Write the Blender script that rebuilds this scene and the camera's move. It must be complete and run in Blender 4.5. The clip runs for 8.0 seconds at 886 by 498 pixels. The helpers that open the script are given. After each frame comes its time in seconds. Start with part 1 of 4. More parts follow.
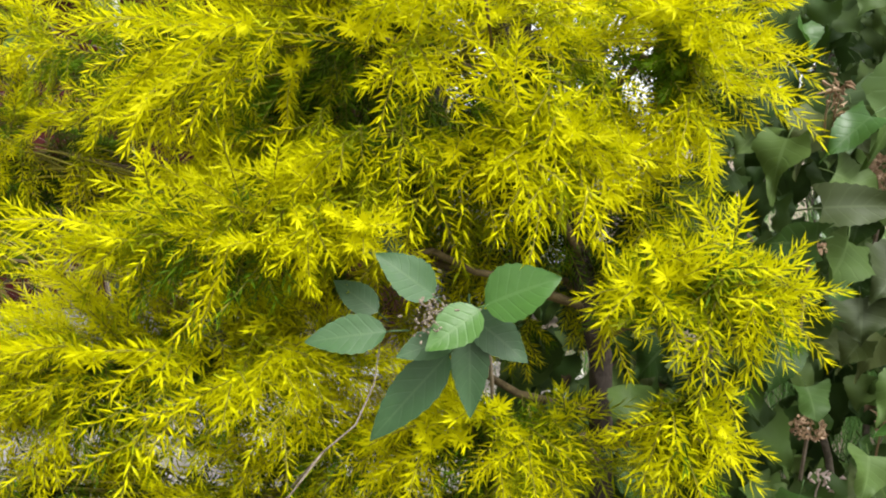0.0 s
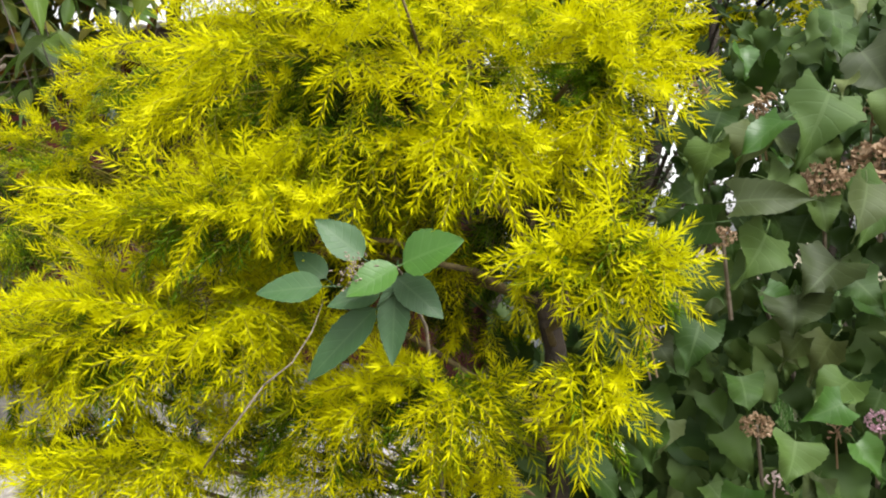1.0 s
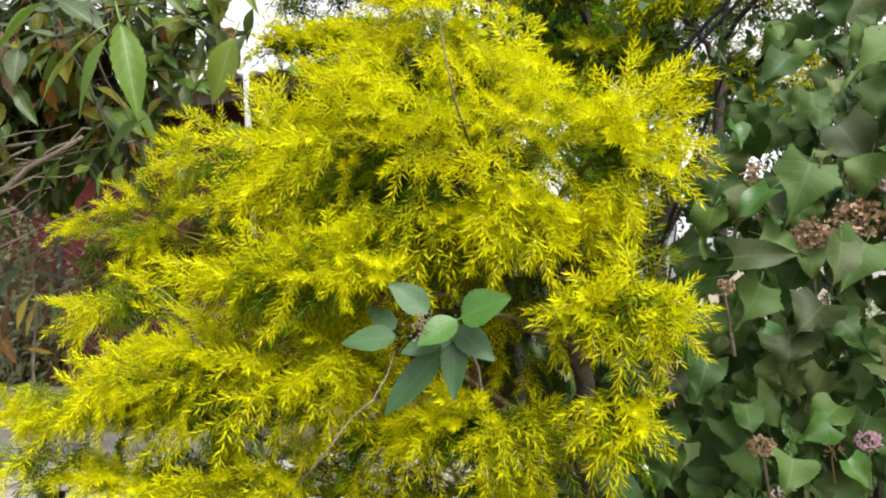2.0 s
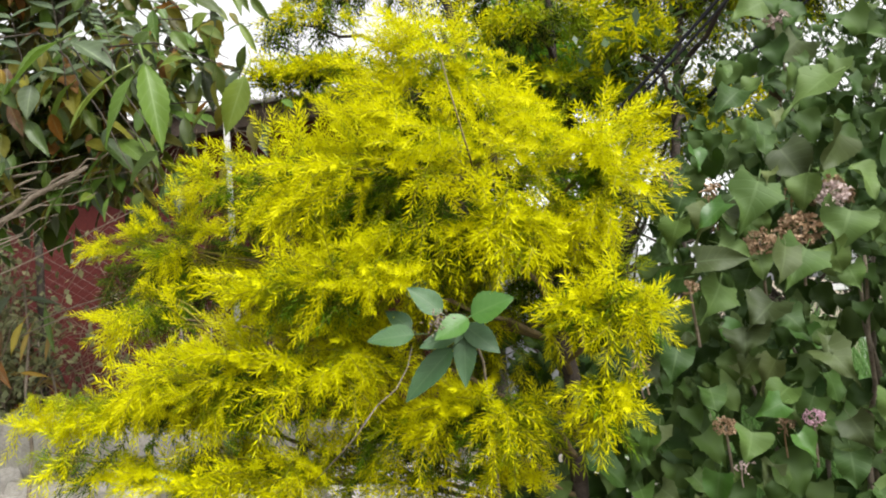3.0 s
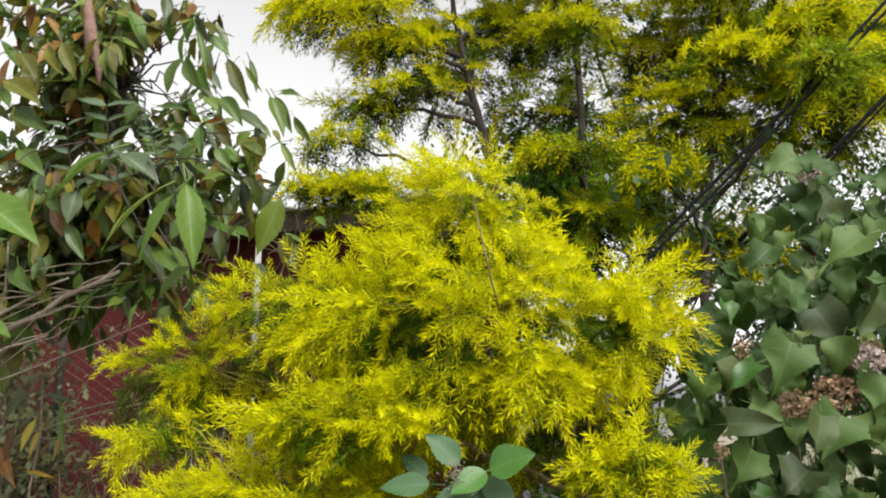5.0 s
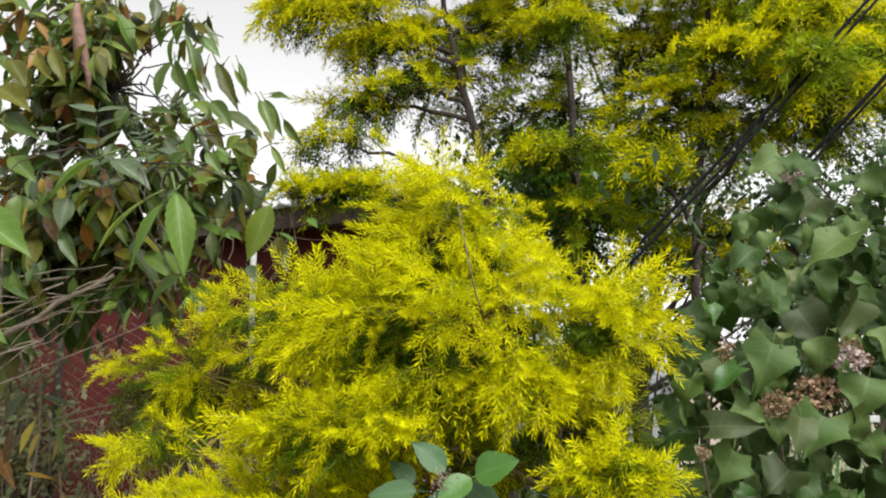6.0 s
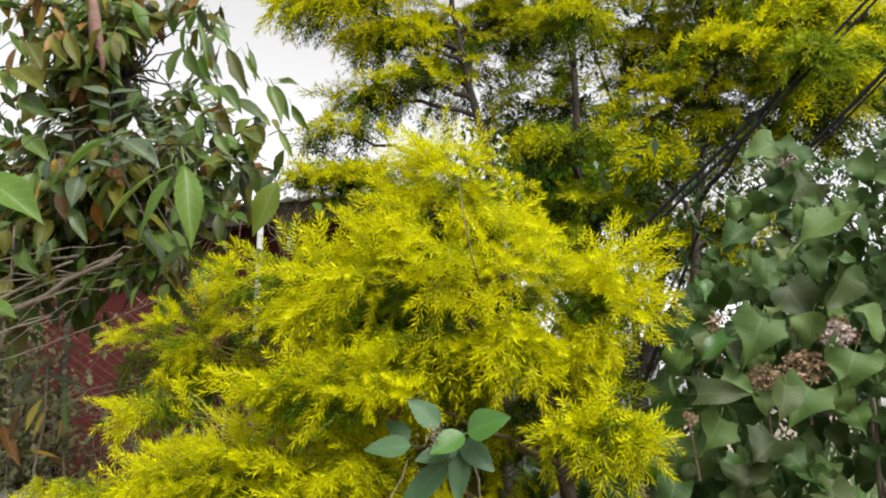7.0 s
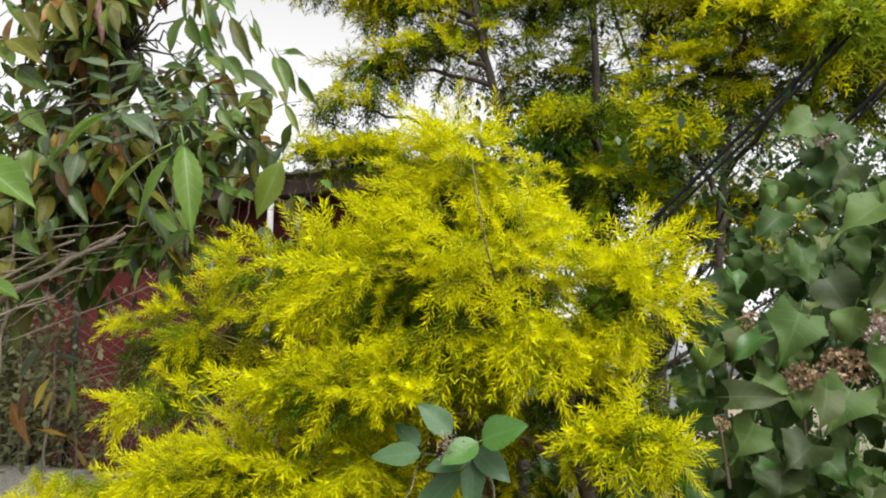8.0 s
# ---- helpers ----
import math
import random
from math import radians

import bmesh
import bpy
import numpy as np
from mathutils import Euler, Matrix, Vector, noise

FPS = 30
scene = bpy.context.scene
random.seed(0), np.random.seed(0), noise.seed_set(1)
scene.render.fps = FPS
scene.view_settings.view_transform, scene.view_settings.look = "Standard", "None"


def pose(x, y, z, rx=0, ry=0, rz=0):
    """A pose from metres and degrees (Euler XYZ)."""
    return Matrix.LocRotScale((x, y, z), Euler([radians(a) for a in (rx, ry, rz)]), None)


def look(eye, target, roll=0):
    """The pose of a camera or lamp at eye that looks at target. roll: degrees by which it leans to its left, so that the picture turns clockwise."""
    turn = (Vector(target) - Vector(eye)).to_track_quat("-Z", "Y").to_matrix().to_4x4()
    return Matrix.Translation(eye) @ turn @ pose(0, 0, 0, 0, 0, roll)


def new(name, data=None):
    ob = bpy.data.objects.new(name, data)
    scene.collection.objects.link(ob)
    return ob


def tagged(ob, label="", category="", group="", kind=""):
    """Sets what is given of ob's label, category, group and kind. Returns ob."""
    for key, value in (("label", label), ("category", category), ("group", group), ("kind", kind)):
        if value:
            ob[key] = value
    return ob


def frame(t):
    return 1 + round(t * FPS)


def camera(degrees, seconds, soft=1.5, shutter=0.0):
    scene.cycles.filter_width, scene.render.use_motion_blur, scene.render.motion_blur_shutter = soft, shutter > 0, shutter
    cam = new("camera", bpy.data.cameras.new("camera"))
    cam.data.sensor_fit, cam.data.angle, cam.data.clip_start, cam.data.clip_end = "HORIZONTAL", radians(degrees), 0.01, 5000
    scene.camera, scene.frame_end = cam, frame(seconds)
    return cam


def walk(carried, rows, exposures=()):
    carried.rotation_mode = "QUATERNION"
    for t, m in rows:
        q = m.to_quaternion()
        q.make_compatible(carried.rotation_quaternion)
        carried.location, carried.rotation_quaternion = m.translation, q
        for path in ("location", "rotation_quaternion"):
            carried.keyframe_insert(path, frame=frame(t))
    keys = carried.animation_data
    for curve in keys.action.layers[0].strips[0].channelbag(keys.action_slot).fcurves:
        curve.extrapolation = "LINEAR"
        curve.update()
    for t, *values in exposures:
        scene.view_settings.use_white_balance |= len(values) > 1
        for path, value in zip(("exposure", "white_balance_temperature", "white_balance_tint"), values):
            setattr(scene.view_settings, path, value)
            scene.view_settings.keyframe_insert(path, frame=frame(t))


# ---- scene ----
cam = camera(62.0, 8.0, soft=2.0)
PATH = [
    (0, (0.193, 0.089, 1.55), (-0.053, 2.061, 1.323), -3.2),
    (0.5, (0.404, 0.036, 1.419), (-0.098, 1.971, 1.463), -3.6),
    (1, (0.445, -0.038, 1.396), (-0.047, 1.9, 1.401), -2.2),
    (1.5, (0.48, -0.129, 1.446), (-0.103, 1.784, 1.426), -1.7),
    (2, (0.454, -0.293, 1.442), (-0.08, 1.632, 1.534), -3.5),
    (3.3, (0.39, -0.559, 1.398), (-0.026, 1.387, 1.597), -4.5),
    (3.5, (0.378, -0.564, 1.403), (-0.076, 1.366, 1.666), -4.2),
    (4, (0.393, -0.548, 1.43), (-0.037, 1.377, 1.759), -1.6),
    (4.5, (0.415, -0.535, 1.459), (-0.054, 1.379, 1.804), -2.7),
    (5, (0.41, -0.529, 1.486), (-0.056, 1.366, 1.925), -0.9),
    (5.2, (0.427, -0.538, 1.492), (-0.034, 1.356, 1.94), -1.4),
    (6.3, (0.454, -0.563, 1.531), (-0.016, 1.34, 1.931), -1.9),
    (6.5, (0.46, -0.576, 1.475), (-0.024, 1.318, 1.901), -1.9),
    (7, (0.473, -0.58, 1.421), (-0.007, 1.313, 1.853), -0.5),
    (7.5, (0.445, -0.527, 1.521), (-0.059, 1.374, 1.885), -1.2),
    (8, (0.45, -0.474, 1.502), (-0.073, 1.426, 1.842), -0.2),
]
walk(cam, [(t, look(eye, target, roll)) for t, eye, target, roll in PATH], exposures=((0, 2.0), (0.5, 1.95), (1, 2.02), (2, 2.06), (3.5, 2.03), (5, 1.82), (8, 1.79)))

# ---- world, sun, exposure ----
world = bpy.data.worlds.new("world")
scene.world = world
world.use_nodes = True
wn, wl = world.node_tree.nodes, world.node_tree.links
sky = wn.new("ShaderNodeTexSky")
sky.sky_type, sky.sun_disc = "NISHITA", False
sky.sun_elevation, sky.sun_rotation = radians(51), radians(134)
sky.air_density, sky.dust_density = 1.0, 4.0
# thin cloud cover: the sky's colour is pulled most of the way to grey
grey = wn.new("ShaderNodeRGBToBW")
veil = wn.new("ShaderNodeMix")
veil.data_type = "RGBA"
veil.inputs["Factor"].default_value = 1.0
wl.new(sky.outputs["Color"], grey.inputs["Color"])
wl.new(sky.outputs["Color"], veil.inputs["A"])
wl.new(grey.outputs["Val"], veil.inputs["B"])
wl.new(veil.outputs["Result"], wn["Background"].inputs["Color"])
wn["Background"].inputs["Strength"].default_value = 0.15
sun_data = bpy.data.lights.new("sun", "SUN")
sun_data.energy, sun_data.angle, sun_data.color = 1.05, radians(14), (1.0, 0.98, 0.93)
sun = new("sun", sun_data)
sun.matrix_world = look((3.0, -1.5, 6.0), (0.2, 1.2, 1.2))

# ---- small tools ----
GROUND = 0.3


def mat(name):
    m = bpy.data.materials.new(name)
    m.use_nodes = True
    return m, m.node_tree.nodes, m.node_tree.links, m.node_tree.nodes["Principled BSDF"]


TONE = 0.87


def ramp(nodes, stops):
    r = nodes.new("ShaderNodeValToRGB")
    e = r.color_ramp.elements
    while len(e) < len(stops):
        e.new(0.5)
    for k, (at, c) in enumerate(stops):
        e[k].position, e[k].color = at, (*[TONE * v for v in c], 1)
    return r


def surface(name, dark, light, rough=0.8, scale=6.0, fine=60.0, bump=0.3, metal=0.0, mid=None):
    """Plain solid surface: stains at a large scale, grain and relief at a small one."""
    m, n, l, p = mat(name)
    co = n.new("ShaderNodeTexCoord")
    big, small = n.new("ShaderNodeTexNoise"), n.new("ShaderNodeTexNoise")
    big.inputs["Scale"].default_value, small.inputs["Scale"].default_value = scale, fine
    big.inputs["Detail"].default_value, small.inputs["Detail"].default_value = 6, 4
    mix = n.new("ShaderNodeMath")
    mix.operation = "MULTIPLY_ADD"
    mix.inputs[1].default_value = 0.45
    half = n.new("ShaderNodeMath")
    half.operation = "MULTIPLY"
    half.inputs[1].default_value = 0.55
    r = ramp(n, [(0.32, dark), (0.68, light)] if mid is None else [(0.3, dark), (0.5, mid), (0.7, light)])
    b = n.new("ShaderNodeBump")
    b.inputs["Strength"].default_value, b.inputs["Distance"].default_value = bump, 0.01
    for t in (big, small):
        l.new(co.outputs["Object"], t.inputs["Vector"])
    l.new(big.outputs["Fac"], half.inputs[0])
    l.new(small.outputs["Fac"], mix.inputs[0])
    l.new(half.outputs[0], mix.inputs[2])
    l.new(mix.outputs[0], r.inputs["Fac"])
    l.new(r.outputs["Color"], p.inputs["Base Color"])
    l.new(small.outputs["Fac"], b.inputs["Height"])
    l.new(b.outputs["Normal"], p.inputs["Normal"])
    p.inputs["Roughness"].default_value, p.inputs["Metallic"].default_value = rough, metal
    p.inputs["Specular IOR Level"].default_value = 0.25
    return m


def foliage(name, colours, rough=0.5, through_light=0.4, island=True, blotch=40.0, gloss=0.35, veins=0.0):
    """Leaf tissue: colour varies from leaf to leaf, and light comes through."""
    m, n, l, p = mat(name)
    info = n.new("ShaderNodeObjectInfo")
    geo = n.new("ShaderNodeNewGeometry")
    co = n.new("ShaderNodeTexCoord")
    tex = n.new("ShaderNodeTexNoise")
    tex.inputs["Scale"].default_value, tex.inputs["Detail"].default_value = blotch, 3
    l.new(co.outputs["Object"], tex.inputs["Vector"])
    add = n.new("ShaderNodeMath")
    add.operation = "ADD"
    frac = n.new("ShaderNodeMath")
    frac.operation = "FRACT"
    l.new(info.outputs["Random"], add.inputs[0])
    if island:
        l.new(geo.outputs["Random Per Island"], add.inputs[1])
    else:
        add.inputs[1].default_value = 0.0
    l.new(add.outputs[0], frac.inputs[0])
    blend = n.new("ShaderNodeMix")
    blend.data_type = "FLOAT"
    blend.inputs["Factor"].default_value = 0.4
    l.new(frac.outputs[0], blend.inputs["A"])
    l.new(tex.outputs["Fac"], blend.inputs["B"])
    r = ramp(n, [(0.15 + 0.7 * k / (len(colours) - 1), c) for k, c in enumerate(colours)])
    l.new(blend.outputs["Result"], r.inputs["Fac"])
    colour = r.outputs["Color"]
    height = tex.outputs["Fac"]
    if veins:
        # midrib and slanting side veins from the blade's own coordinates
        uv = n.new("ShaderNodeUVMap")
        uv.uv_map = "blade"
        sep = n.new("ShaderNodeSeparateXYZ")
        l.new(uv.outputs["UV"], sep.inputs[0])

        def calc(op, a, b=None, c=None):
            k = n.new("ShaderNodeMath")
            k.operation = op
            for slot, v in enumerate((a, b, c)):
                if v is None:
                    continue
                if isinstance(v, (int, float)):
                    k.inputs[slot].default_value = v
                else:
                    l.new(v, k.inputs[slot])
            return k.outputs[0]

        off = calc("ABSOLUTE", calc("SUBTRACT", sep.outputs["X"], 0.5))
        rib = calc("LESS_THAN", off, 0.03)
        saw = calc("FRACT", calc("MULTIPLY", calc("MULTIPLY_ADD", off, -0.42, sep.outputs["Y"]), 7.0))
        side = calc("POWER", calc("ABSOLUTE", calc("MULTIPLY_ADD", saw, 2.0, -1.0)), 9.0)
        both = calc("MAXIMUM", rib, calc("MULTIPLY", side, 0.55))
        tint = n.new("ShaderNodeMix")
        tint.data_type = "RGBA"
        tint.inputs["B"].default_value = (0.30, 0.38, 0.20, 1)
        l.new(calc("MULTIPLY", both, veins), tint.inputs["Factor"])
        l.new(colour, tint.inputs["A"])
        colour = tint.outputs["Result"]
        height = calc("SUBTRACT", height, both)
    l.new(colour, p.inputs["Base Color"])
    p.inputs["Roughness"].default_value = rough
    p.inputs["Specular IOR Level"].default_value = gloss
    bump = n.new("ShaderNodeBump")
    bump.inputs["Strength"].default_value, bump.inputs["Distance"].default_value = 0.25, 0.003
    l.new(height, bump.inputs["Height"])
    l.new(bump.outputs["Normal"], p.inputs["Normal"])
    tr = n.new("ShaderNodeBsdfTranslucent")
    l.new(colour, tr.inputs["Color"])
    shade = n.new("ShaderNodeMixShader")
    shade.inputs["Fac"].default_value = through_light
    l.new(p.outputs["BSDF"], shade.inputs[1])
    l.new(tr.outputs["BSDF"], shade.inputs[2])
    l.new(shade.outputs["Shader"], n["Material Output"].inputs["Surface"])
    return m


# needles from young gold to old green; the darker ones also paint shade
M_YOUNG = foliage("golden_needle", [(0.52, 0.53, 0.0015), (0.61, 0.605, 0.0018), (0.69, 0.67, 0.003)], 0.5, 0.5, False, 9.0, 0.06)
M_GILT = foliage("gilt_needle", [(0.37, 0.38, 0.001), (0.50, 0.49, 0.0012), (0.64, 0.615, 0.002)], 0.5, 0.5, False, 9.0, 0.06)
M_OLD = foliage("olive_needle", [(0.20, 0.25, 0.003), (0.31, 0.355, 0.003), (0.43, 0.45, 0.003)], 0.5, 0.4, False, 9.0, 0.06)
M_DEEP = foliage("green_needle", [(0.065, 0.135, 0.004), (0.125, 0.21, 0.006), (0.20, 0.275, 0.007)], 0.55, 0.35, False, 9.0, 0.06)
M_SHADED_OLD = foliage("shaded_old_needle", [(0.016, 0.032, 0.004), (0.035, 0.06, 0.005), (0.09, 0.11, 0.006)], 0.55, 0.3, False, 9.0, 0.06)
M_STEM = surface("green_stem", (0.09, 0.085, 0.008), (0.20, 0.18, 0.015), 0.7, 30, 200)
M_TWIG = surface("twig_bark", (0.06, 0.042, 0.02), (0.15, 0.115, 0.05), 0.85, 30, 200)
M_DARKBARK = surface("dark_bark", (0.015, 0.012, 0.009), (0.055, 0.042, 0.032), 0.9, 9, 60, 0.8)
M_SPROUT = foliage("sprout_leaf", [(0.022, 0.060, 0.018), (0.032, 0.080, 0.026), (0.044, 0.100, 0.034)], 0.5, 0.3, False, 60, veins=0.05)
M_SPROUT_NEW = foliage("young_sprout_leaf", [(0.042, 0.115, 0.016), (0.062, 0.15, 0.022)], 0.42, 0.35, False, 60, veins=0.05)
M_BROAD = foliage("broad_leaf", [(0.013, 0.037, 0.003), (0.034, 0.069, 0.010), (0.079, 0.123, 0.029)], 0.6, 0.22, False, 9, 0.2, veins=0.06)
M_BROAD_IN = foliage("inner_broad_leaf", [(0.013, 0.037, 0.003), (0.034, 0.069, 0.010), (0.079, 0.123, 0.029)], 0.6, 0.22, True, 9, 0.2, veins=0.06)
M_BROAD_OLIVE = foliage("olive_broad_leaf", [(0.022, 0.034, 0.008), (0.048, 0.068, 0.016), (0.095, 0.118, 0.036)], 0.6, 0.25, False, 9, 0.25, veins=0.06)
M_BROAD_NEW = foliage("fresh_broad_leaf", [(0.03, 0.085, 0.012), (0.05, 0.12, 0.016)], 0.42, 0.35, False, 35, veins=0.05)
M_LONG = foliage("long_leaf", [(0.024, 0.048, 0.006), (0.065, 0.108, 0.014), (0.15, 0.20, 0.026)], 0.42, 0.4, False, 12, 0.3, veins=0.12)
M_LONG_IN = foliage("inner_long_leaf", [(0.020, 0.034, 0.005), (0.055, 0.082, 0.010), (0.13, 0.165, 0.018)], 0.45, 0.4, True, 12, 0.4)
M_OLIVE = foliage("olive_leaf", [(0.05, 0.055, 0.008), (0.10, 0.10, 0.012), (0.20, 0.185, 0.018)], 0.45, 0.4, False, 25, 0.18, veins=0.12)
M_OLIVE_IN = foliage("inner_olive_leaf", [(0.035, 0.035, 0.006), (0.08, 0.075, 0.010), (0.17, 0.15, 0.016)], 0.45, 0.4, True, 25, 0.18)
M_LONG_NEW = foliage("fresh_long_leaf", [(0.06, 0.12, 0.014), (0.10, 0.17, 0.02)], 0.45, 0.4, False, 30, 0.3, veins=0.2)
M_BLUE = foliage("blue_green_leaflet", [(0.032, 0.055, 0.024), (0.065, 0.09, 0.042)], 0.45, 0.25, False, 30, 0.35, veins=0.2)
M_RUST = foliage("rusty_leaf", [(0.06, 0.03, 0.008), (0.22, 0.09, 0.008), (0.34, 0.24, 0.012)], 0.5, 0.4, False, 30, veins=0.2)
M_DRYLEAF = foliage("dry_leaf", [(0.16, 0.10, 0.025), (0.28, 0.20, 0.04), (0.38, 0.32, 0.04)], 0.7, 0.3, False, 30, veins=0.15)
M_WOOD = surface("pale_stem", (0.09, 0.07, 0.05), (0.24, 0.20, 0.155), 0.85, 12, 90, 0.5)
M_HUSK = surface("brown_husk", (0.08, 0.045, 0.033), (0.18, 0.105, 0.08), 0.8, 14, 80, 0.6)
M_DRYFLOWER = foliage("dried_flower", [(0.17, 0.10, 0.055), (0.29, 0.19, 0.11), (0.42, 0.31, 0.21)], 0.8, 0.25)
M_PINK = foliage("pink_flower", [(0.46, 0.24, 0.32), (0.58, 0.36, 0.46), (0.62, 0.46, 0.48)], 0.6, 0.4)
M_FADED = foliage("faded_flower", [(0.34, 0.25, 0.22), (0.46, 0.36, 0.34), (0.52, 0.44, 0.42)], 0.7, 0.3)
M_GRASS = foliage("grass_blade", [(0.06, 0.14, 0.03), (0.10, 0.22, 0.05), (0.17, 0.29, 0.08)], 0.5, 0.35)
M_FARLEAF = foliage("distant_leaf", [(0.02, 0.04, 0.012), (0.035, 0.065, 0.018), (0.055, 0.095, 0.025)], 0.5, 0.35)
M_MOSSY = foliage("mossy_leaf", [(0.06, 0.07, 0.026), (0.14, 0.155, 0.06), (0.27, 0.27, 0.13)], 0.6, 0.3)
M_WITHER = foliage("withered_leaf", [(0.035, 0.026, 0.014), (0.085, 0.062, 0.034)], 0.7, 0.2, False, 30, 0.1)
M_LIME = foliage("lime_leaf", [(0.10, 0.24, 0.015), (0.16, 0.32, 0.02)], 0.45, 0.5)
M_RED = surface("red_wall_paint", (0.036, 0.005, 0.004), (0.088, 0.011, 0.008), 0.75, 1.8, 40, 0.35)
M_ROOF = surface("pale_sheet_roof", (0.42, 0.40, 0.40), (0.66, 0.64, 0.64), 0.6, 1.5, 25, 0.2)
M_EAVE = surface("dark_timber", (0.03, 0.022, 0.018), (0.09, 0.065, 0.05), 0.85, 8, 60, 0.5)
M_WHITE = surface("white_plastic", (0.62, 0.62, 0.60), (0.82, 0.82, 0.81), 0.45, 6, 40, 0.05)
M_PIPE = surface("weathered_plastic", (0.30, 0.29, 0.27), (0.55, 0.54, 0.52), 0.55, 3, 40, 0.1)
M_CONCRETE = surface("pale_concrete", (0.15, 0.14, 0.115), (0.34, 0.32, 0.275), 0.9, 5, 70, 0.7)
M_STONE = surface("pale_rubble", (0.25, 0.23, 0.195), (0.52, 0.485, 0.43), 0.9, 8, 60, 0.8)
M_PAVING = surface("pale_paving", (0.42, 0.40, 0.36), (0.70, 0.68, 0.63), 0.9, 4, 60, 0.5)
M_GREYWALL = surface("grey_render", (0.34, 0.35, 0.38), (0.55, 0.56, 0.60), 0.85, 2, 30, 0.3)
M_EARTH = surface("dry_earth", (0.10, 0.08, 0.055), (0.27, 0.23, 0.17), 0.95, 1.3, 30, 0.8)
M_WIRE = surface("rusty_wire", (0.09, 0.07, 0.06), (0.24, 0.20, 0.17), 0.7, 20, 100, 0.3)
M_VINE = surface("brown_vine", (0.10, 0.075, 0.05), (0.24, 0.19, 0.13), 0.9, 15, 90, 0.4)
M_CABLE = surface("black_cable", (0.003, 0.003, 0.0035), (0.008, 0.008, 0.009), 0.85, 20, 100, 0.1)
M_CABLE.node_tree.nodes["Principled BSDF"].inputs["Specular IOR Level"].default_value = 0.05
M_BLUEBAG = surface("blue_plastic", (0.03, 0.16, 0.36), (0.08, 0.30, 0.58), 0.35, 20, 80, 0.4)


def raw_mesh(name, verts, faces, mats, slots=None, smooth=False):
    me = bpy.data.meshes.new(name)
    me.from_pydata([tuple(v) for v in verts], [], [tuple(f) for f in faces])
    for m in mats if isinstance(mats, (list, tuple)) else [mats]:
        me.materials.append(m)
    if slots is not None:
        me.polygons.foreach_set("material_index", np.asarray(slots, dtype=np.int32))
    if smooth:
        me.polygons.foreach_set("use_smooth", np.ones(len(me.polygons), dtype=bool))
    return me


def quad_mesh(name, verts, quads, mats, slots=None):
    """A large mesh of quads from arrays."""
    me = bpy.data.meshes.new(name)
    me.vertices.add(len(verts))
    me.vertices.foreach_set("co", np.ascontiguousarray(verts, dtype=np.float32).ravel())
    me.loops.add(quads.size)
    me.loops.foreach_set("vertex_index", np.ascontiguousarray(quads, dtype=np.int32).ravel())
    me.polygons.add(len(quads))
    me.polygons.foreach_set("loop_start", np.arange(0, quads.size, 4, dtype=np.int32))
    for m in mats:
        me.materials.append(m)
    if slots is not None:
        me.polygons.foreach_set("material_index", np.ascontiguousarray(slots, dtype=np.int32))
    me.update(calc_edges=True)
    return me


def thing(name, label, category, group="", kind="", at=(0, 0, 0)):
    ob = new(name)
    ob.location = at
    return tagged(ob, label, category, group, kind)


def part(name, me, parent, label="", kind=""):
    """One mesh object under a thing or a part; me is in world metres unless moved afterwards."""
    ob = new(name, me)
    ob.parent = parent
    p = parent.location if parent.parent is None else Vector()
    ob.matrix_parent_inverse = Matrix.Translation(-p)
    return tagged(ob, label, kind=kind)


def unit(v):
    v = np.asarray(v, float)
    return v / (np.linalg.norm(v) + 1e-9)


def basis(along, up):
    """Turn with +Y along and +Z near up, as a 3x3 array of columns."""
    y = unit(along)
    x = np.cross(y, up)
    if np.linalg.norm(x) < 1e-3:
        x = np.cross(y, (1, 0.3, 0.2))
    x = unit(x)
    return np.stack([x, y, np.cross(x, y)], 1)


def tube(points, radii, sides=6):
    pts = [np.asarray(p, float) for p in points]
    verts, faces = [], []
    for i, p in enumerate(pts):
        d = unit(pts[min(i + 1, len(pts) - 1)] - pts[max(i - 1, 0)])
        b = basis(d, (0.31, 0.17, 0.93))
        r = radii[i] if np.ndim(radii) else radii
        for k in range(sides):
            a = 2 * math.pi * k / sides
            verts.append(p + r * (b[:, 0] * math.cos(a) + b[:, 2] * math.sin(a)))
    for i in range(len(pts) - 1):
        for k in range(sides):
            a, c = i * sides + k, i * sides + (k + 1) % sides
            faces.append((a, c, c + sides, a + sides))
    faces.append(tuple(range(sides))[::-1])
    faces.append(tuple(len(verts) - sides + k for k in range(sides)))
    return verts, faces


def join(pieces):
    verts, faces = [], []
    for v, f in pieces:
        o = len(verts)
        verts += list(v)
        faces += [tuple(i + o for i in q) for q in f]
    return verts, faces


def bend(a, b, sag, n=7, wob=0.0, seed=0):
    """A line from a to b that rises or sags by sag in the middle, with a little wobble."""
    r = np.random.default_rng(seed)
    a, b = np.asarray(a, float), np.asarray(b, float)
    out = []
    for i in range(n):
        s = i / (n - 1)
        p = a + (b - a) * s + np.array((0, 0, sag)) * 4 * s * (1 - s)
        if 0 < i < n - 1:
            p = p + r.normal(0, wob, 3)
        out.append(p)
    return out


def box(lo, hi, bevel=0.0):
    bm = bmesh.new()
    bmesh.ops.create_cube(bm, size=1)
    lo, hi = Vector(lo), Vector(hi)
    for v in bm.verts:
        v.co = Vector((lo[k] + (v.co[k] + 0.5) * (hi[k] - lo[k]) for k in range(3)))
    if bevel:
        bmesh.ops.bevel(bm, geom=bm.edges[:], offset=bevel, segments=2, affect="EDGES")
    return bm


